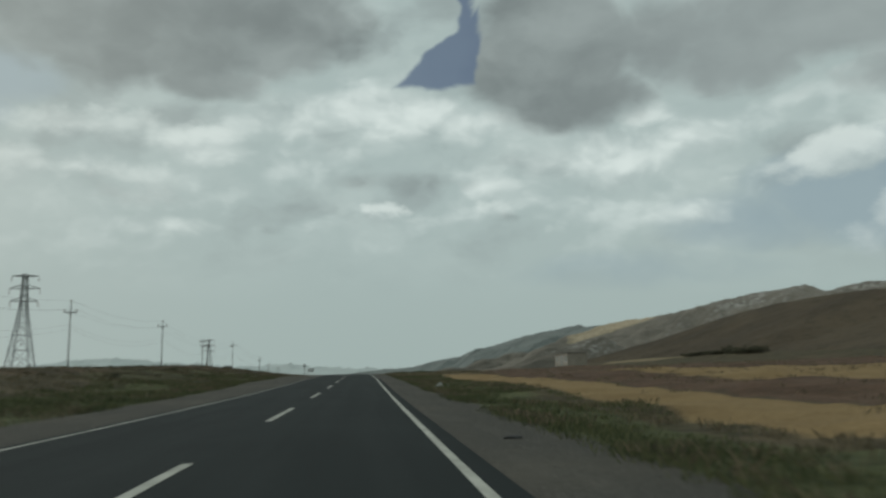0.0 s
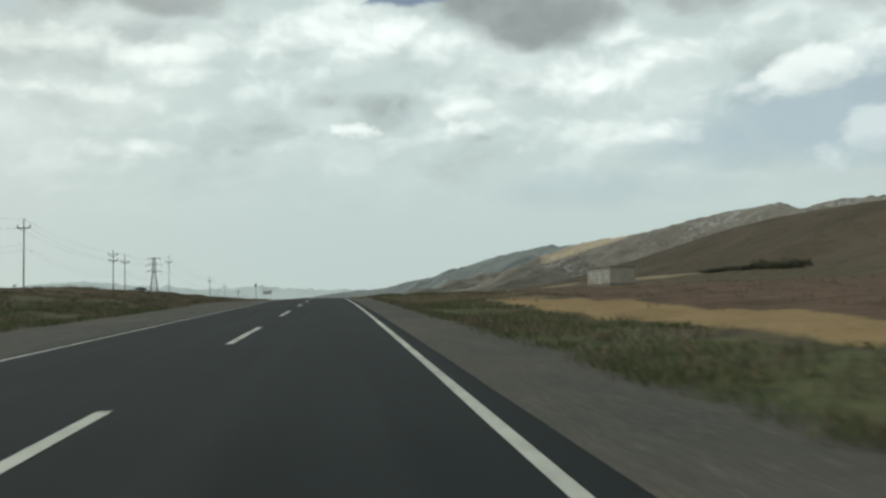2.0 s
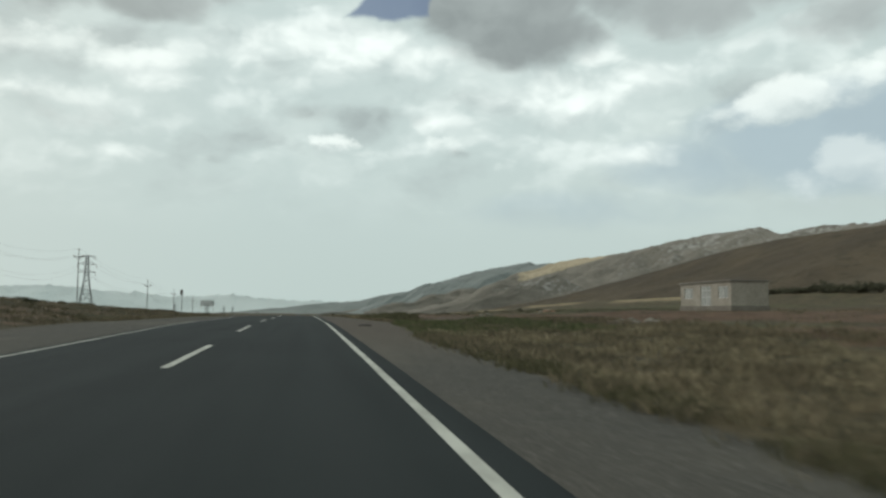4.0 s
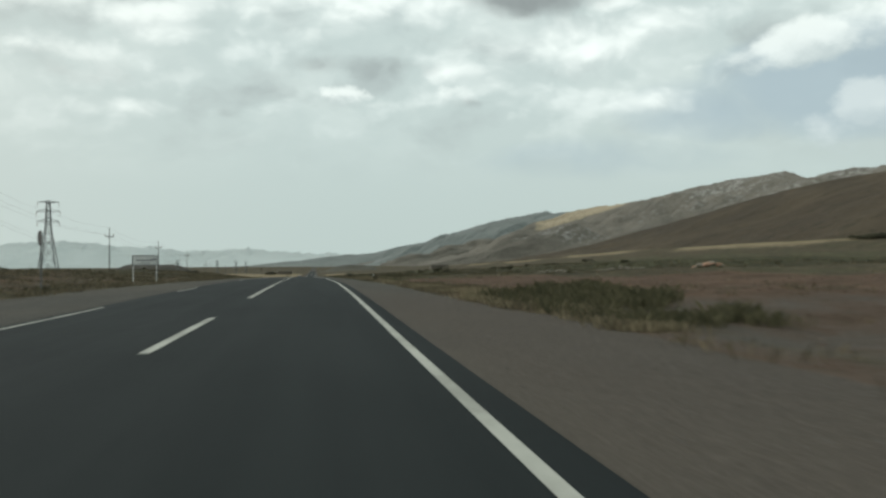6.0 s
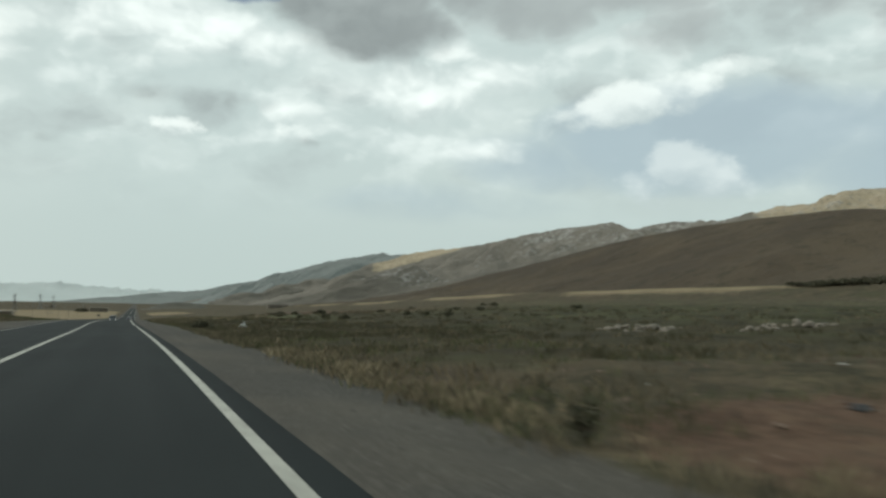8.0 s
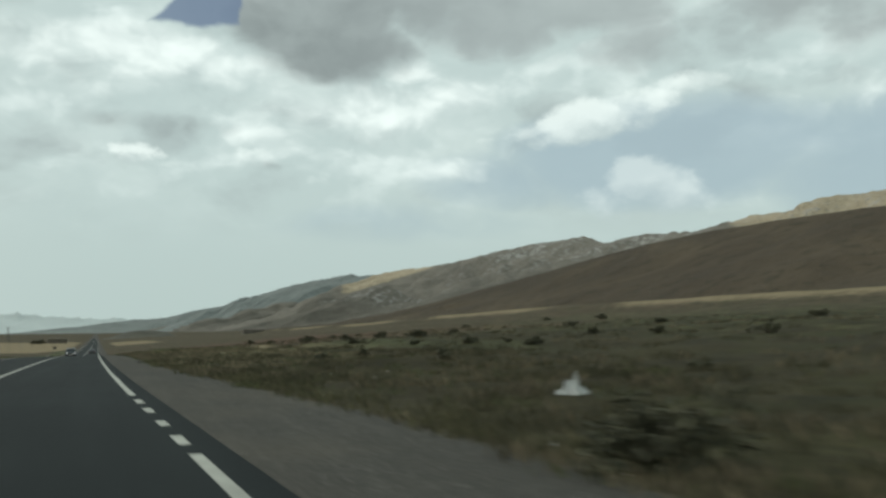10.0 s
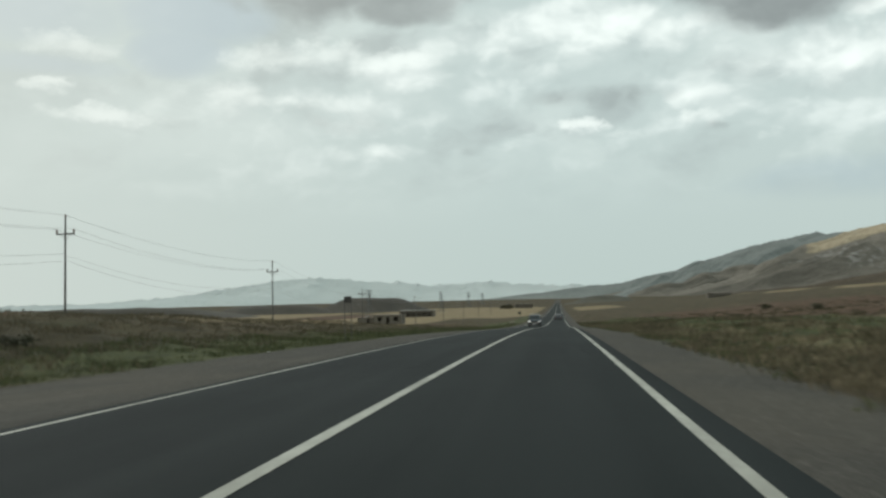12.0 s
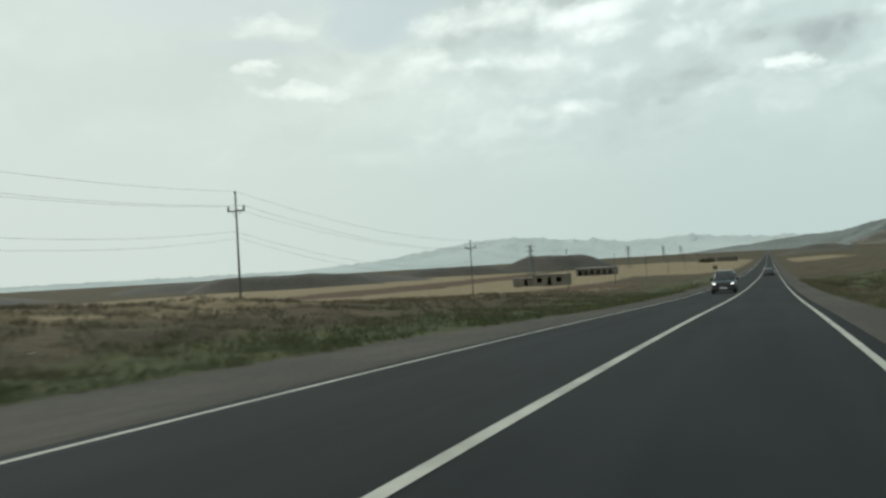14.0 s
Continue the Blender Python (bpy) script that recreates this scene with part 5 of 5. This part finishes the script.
# ---- grass ----
def grass_mesh(name, spots, blades, tall, wide, material, label, seed):
    """Tufts of thin leaning blades at the given spots, in one mesh."""
    rng = np.random.default_rng(seed)
    p = np.repeat(np.array(spots), blades, axis=0)
    n = len(p)
    p[:, :2] += rng.normal(0, .17, (n, 2))
    h = tall * rng.uniform(.45, 1.25, n) * p[:, 3]
    turn = rng.uniform(0, 6.283, n)
    lean = rng.normal(0, .35, (n, 2)) * h[:, None]
    w = wide * rng.uniform(.6, 1.4, n)
    dx, dy = np.cos(turn) * w, np.sin(turn) * w
    base = p[:, :3]
    v0 = base + np.stack([-dx, -dy, np.full(n, -.04)], 1)
    v1 = base + np.stack([dx, dy, np.full(n, -.04)], 1)
    v2 = base + np.stack([lean[:, 0] * .4 + dx * .7, lean[:, 1] * .4 + dy * .7, h * .6], 1)
    v3 = base + np.stack([lean[:, 0], lean[:, 1], h], 1)
    v = np.stack([v0, v1, v2, v3], 1).reshape(-1, 3)
    idx = np.arange(n) * 4
    me = bpy.data.meshes.new(name)
    me.from_pydata(v.tolist(), [], np.stack([idx, idx + 1, idx + 2, idx + 3], 1).tolist())
    me.materials.append(material)
    return tagged(new(name, me), label, "grass", kind="stuff")


def sow(count, y0, y1, near, reach, right, seed, lean_to_edge=2.2, clump=.0):
    """Spots beside the gravel, thicker towards its edge, gathered in patches."""
    rng = np.random.default_rng(seed)
    out = []
    while len(out) < count:
        y = float(rng.uniform(y0, y1))
        edge = float(np.interp(y, GRAVEL_Y, GRAVEL_R) if right else np.interp(y, GRAVEL_LY, GRAVEL_L))
        s = edge + near + reach * float(rng.random()) ** lean_to_edge
        patch = noise.noise(Vector((s * .35, y * .16, seed))) + .6 * noise.noise(Vector((s * .9, y * .5, seed + 4)))
        if patch < clump + float(rng.normal(0, .25)):
            continue
        if right and 174 < y < 206 and edge + 2.0 < s < 34 and rng.random() < .93:
            continue
        if right and y < 100 and 11.0 < s < 18 and rng.random() < .96:
            continue
        if right and 147 < y < 172 and 6.0 < s < 30 and rng.random() < .85:
            continue
        s = s if right else -s
        x = road_x(y) + s
        out.append((x, y, ground_z(x, y), .7 + .6 * max(0.0, min(1.0, patch + .5))))
    return out


grass_mesh("dry_grass", sow(5200, -5, 470, -.2, 13, True, 1, 1.8, .05) + sow(4500, 20, 470, 8, 60, True, 2, 1.2, .1), 13, .18, .0055, DRY_BLADE, "short dry tan grass along the verge", 1)
grass_mesh("dry_grass", sow(4200, -5, 318, -.1, 14, False, 3, 1.6, .05) + sow(4500, 20, 480, 8, 45, False, 4, 1.2, .1), 13, .21, .0055, DRY_BLADE, "dry tan grass on the opposite verge", 2)
grass_mesh("tall_grass", sow(650, 292, 420, .5, 8, True, 13, 1.2, .1), 15, .24, .006, DRY_BLADE, "tall tan seeding grass in thick stands", 5)
grass_mesh("tall_grass", sow(3600, 305, 430, 2.5, 22, False, 14, 1.1, -.7), 18, .19, .0045, FAWN_BLADE, "even stand of fawn seeding grass on the flat verge", 15)
grass_mesh("tall_grass", sow(2400, 312, 430, .0, 5.5, False, 15, 1.2, -.6), 18, .14, .0045, GREEN_BLADE, "low olive-green grass beside the gravel of the flat verge", 16)
grass_mesh("tufted_grass", sow(330, 160, 190, -.2, 2.5, True, 11, 1.5, .1) + sow(1700, 108, 150, 0, 13, True, 12, 1.2, -.1), 17, .17, .0065, DRY_BLADE, "low tan grass tufts along the gravel edge", 8)
grass_mesh("green_grass", sow(3400, -5, 104, -.4, 6, True, 5, 1.6, .05) + sow(2400, 205, 470, -.3, 12, True, 6, 1.6, .1) + sow(1800, 318, 450, -.3, 12, True, 16, 1.4, -.05), 13, .125, .0065, GREEN_BLADE, "short green verge grass at the gravel's edge", 3)
grass_mesh("tall_grass", sow(850, 127, 147, -.2, 7, True, 8, 1.4, -.1), 16, .21, .007, GREEN_BLADE, "shin-high green grass beside the gravel shoulder", 6)
grass_mesh("tussock_grass", sow(1700, 212, 440, 1.0, 60, True, 21, 1.5, .22) + sow(700, 60, 318, 1, 26, False, 23, 1.3, .22), 24, .21, .007, TUSSOCK, "dark tussocks scattered over the grassy slope", 7)
grass_mesh("tussock_grass", sow(1500, 228, 300, .2, 14, True, 22, 1.2, -.05), 22, .15, .006, TUSSOCK, "thick dark old grass on the roadside slope", 17)
grass_mesh("green_grass", sow(2600, -5, 110, -.3, 8, False, 7, 1.6, .0) + sow(420, 330, 470, -.2, 4, False, 9, 1.6, .1), 12, .20, .0065, GREEN_BLADE, "green grass at the foot of the bank", 4)


def fringe(count, y0, y1, off0, off1, seed, gap=-.15):
    """Spots in a strip along the right gravel edge, in uneven clumps."""
    rng = np.random.default_rng(seed)
    out = []
    while len(out) < count:
        y = float(rng.uniform(y0, y1))
        s = float(np.interp(y, GRAVEL_Y, GRAVEL_R)) + float(rng.uniform(off0, off1))
        patch = noise.noise(Vector((s * .8, y * .55, seed)))
        if patch < gap + float(rng.normal(0, .12)):
            continue
        x = road_x(y) + s
        out.append((x, y, ground_z(x, y), .75 + .9 * max(0.0, patch)))
    return out


grass_mesh("tall_grass", fringe(650, 163, 188, -.1, 1.4, 31, .08), 16, .18, .007, PALE_BLADE, "feathery tan grass tufts fringing the gravel shoulder", 9)
grass_mesh("tall_grass", fringe(300, 163.5, 175.5, .3, 3.6, 32, .05) + fringe(380, 170, 177, 1.6, 4.6, 33, -.2), 16, .34, .008, OLIVE_BLADE, "tall olive grass clump beside the gravel shoulder", 10)
grass_mesh("tall_grass", fringe(560, 222, 300, -.1, 1.2, 34, .0) + fringe(520, 100, 129, -.2, .5, 36, .0), 14, .17, .008, OLIVE_BLADE, "rank olive grass at the gravel edge", 11)
grass_mesh("tall_grass", fringe(900, 280, 345, .2, 9, 35, .0) + fringe(160, 192, 222, -.1, .7, 38, .1) + fringe(900, 102, 130, .4, 9, 37, -.1), 14, .20, .007, PALE_BLADE, "pale feathery grass on the roadside slope", 12)


# ---- loose stones ----
def scatter_stones(name, spots, material, label, seed):
    """Small loose stones lying half sunk in the ground, in one mesh."""
    rng = np.random.default_rng(seed)
    p = np.array(spots)
    n = len(p)
    r = p[:, 3:4]
    turn = rng.uniform(0, 6.283, n)
    out = []
    for k in range(4):
        q = turn + k * 1.571 + rng.normal(0, .25, n)
        wide = rng.uniform(.7, 1.3, n)
        out.append(np.stack([np.cos(q) * wide, np.sin(q) * wide, rng.uniform(-.2, .2, n)], 1) * r + p[:, :3])
    out.append(p[:, :3] + np.stack([rng.normal(0, .25, n), rng.normal(0, .25, n), rng.uniform(.45, .9, n)], 1) * r)
    v = np.stack(out, 1).reshape(-1, 3)
    i = np.arange(n)[:, None] * 5
    faces = np.concatenate([i + np.array([[k, (k + 1) % 4, 4]]) for k in range(4)])
    me = bpy.data.meshes.new(name)
    me.from_pydata(v.tolist(), [], faces.tolist())
    me.materials.append(material)
    return tagged(new(name, me), label, "stones", kind="stuff")


def shoulder_spots(count, right, seed):
    rng = np.random.default_rng(seed)
    out = []
    for _ in range(count):
        y = float(rng.uniform(-2, 375))
        edge = float(np.interp(y, GRAVEL_Y, GRAVEL_R) if right else np.interp(y, GRAVEL_LY, GRAVEL_L))
        s = 3.95 + (edge + .3 - 3.95) * float(rng.random()) ** .7
        x = road_x(y) + (s if right else -s)
        out.append((x, y, ground_z(x, y), .007 + .022 * float(rng.random()) ** 3.5))
    return out


def patch_spots(count, y0, y1, s0, s1, low, high, seed):
    rng = np.random.default_rng(seed)
    out = []
    for _ in range(count):
        y, s = float(rng.uniform(y0, y1)), float(rng.uniform(s0, s1))
        x = road_x(y) + s
        out.append((x, y, ground_z(x, y), low + (high - low) * float(rng.random()) ** 4))
    return out


scatter_stones("gravel_stones", shoulder_spots(16000, True, 1) + shoulder_spots(7000, False, 2), PEBBLE, "small loose grey stones on the gravel shoulders", 3)
scatter_stones("earth_clods", patch_spots(3200, 170, 212, 6.5, 32, .015, .09, 4) + patch_spots(1200, 142, 172, 8, 34, .015, .09, 5), RED_CLOD, "loose reddish clods and stones on the bare earth", 6)
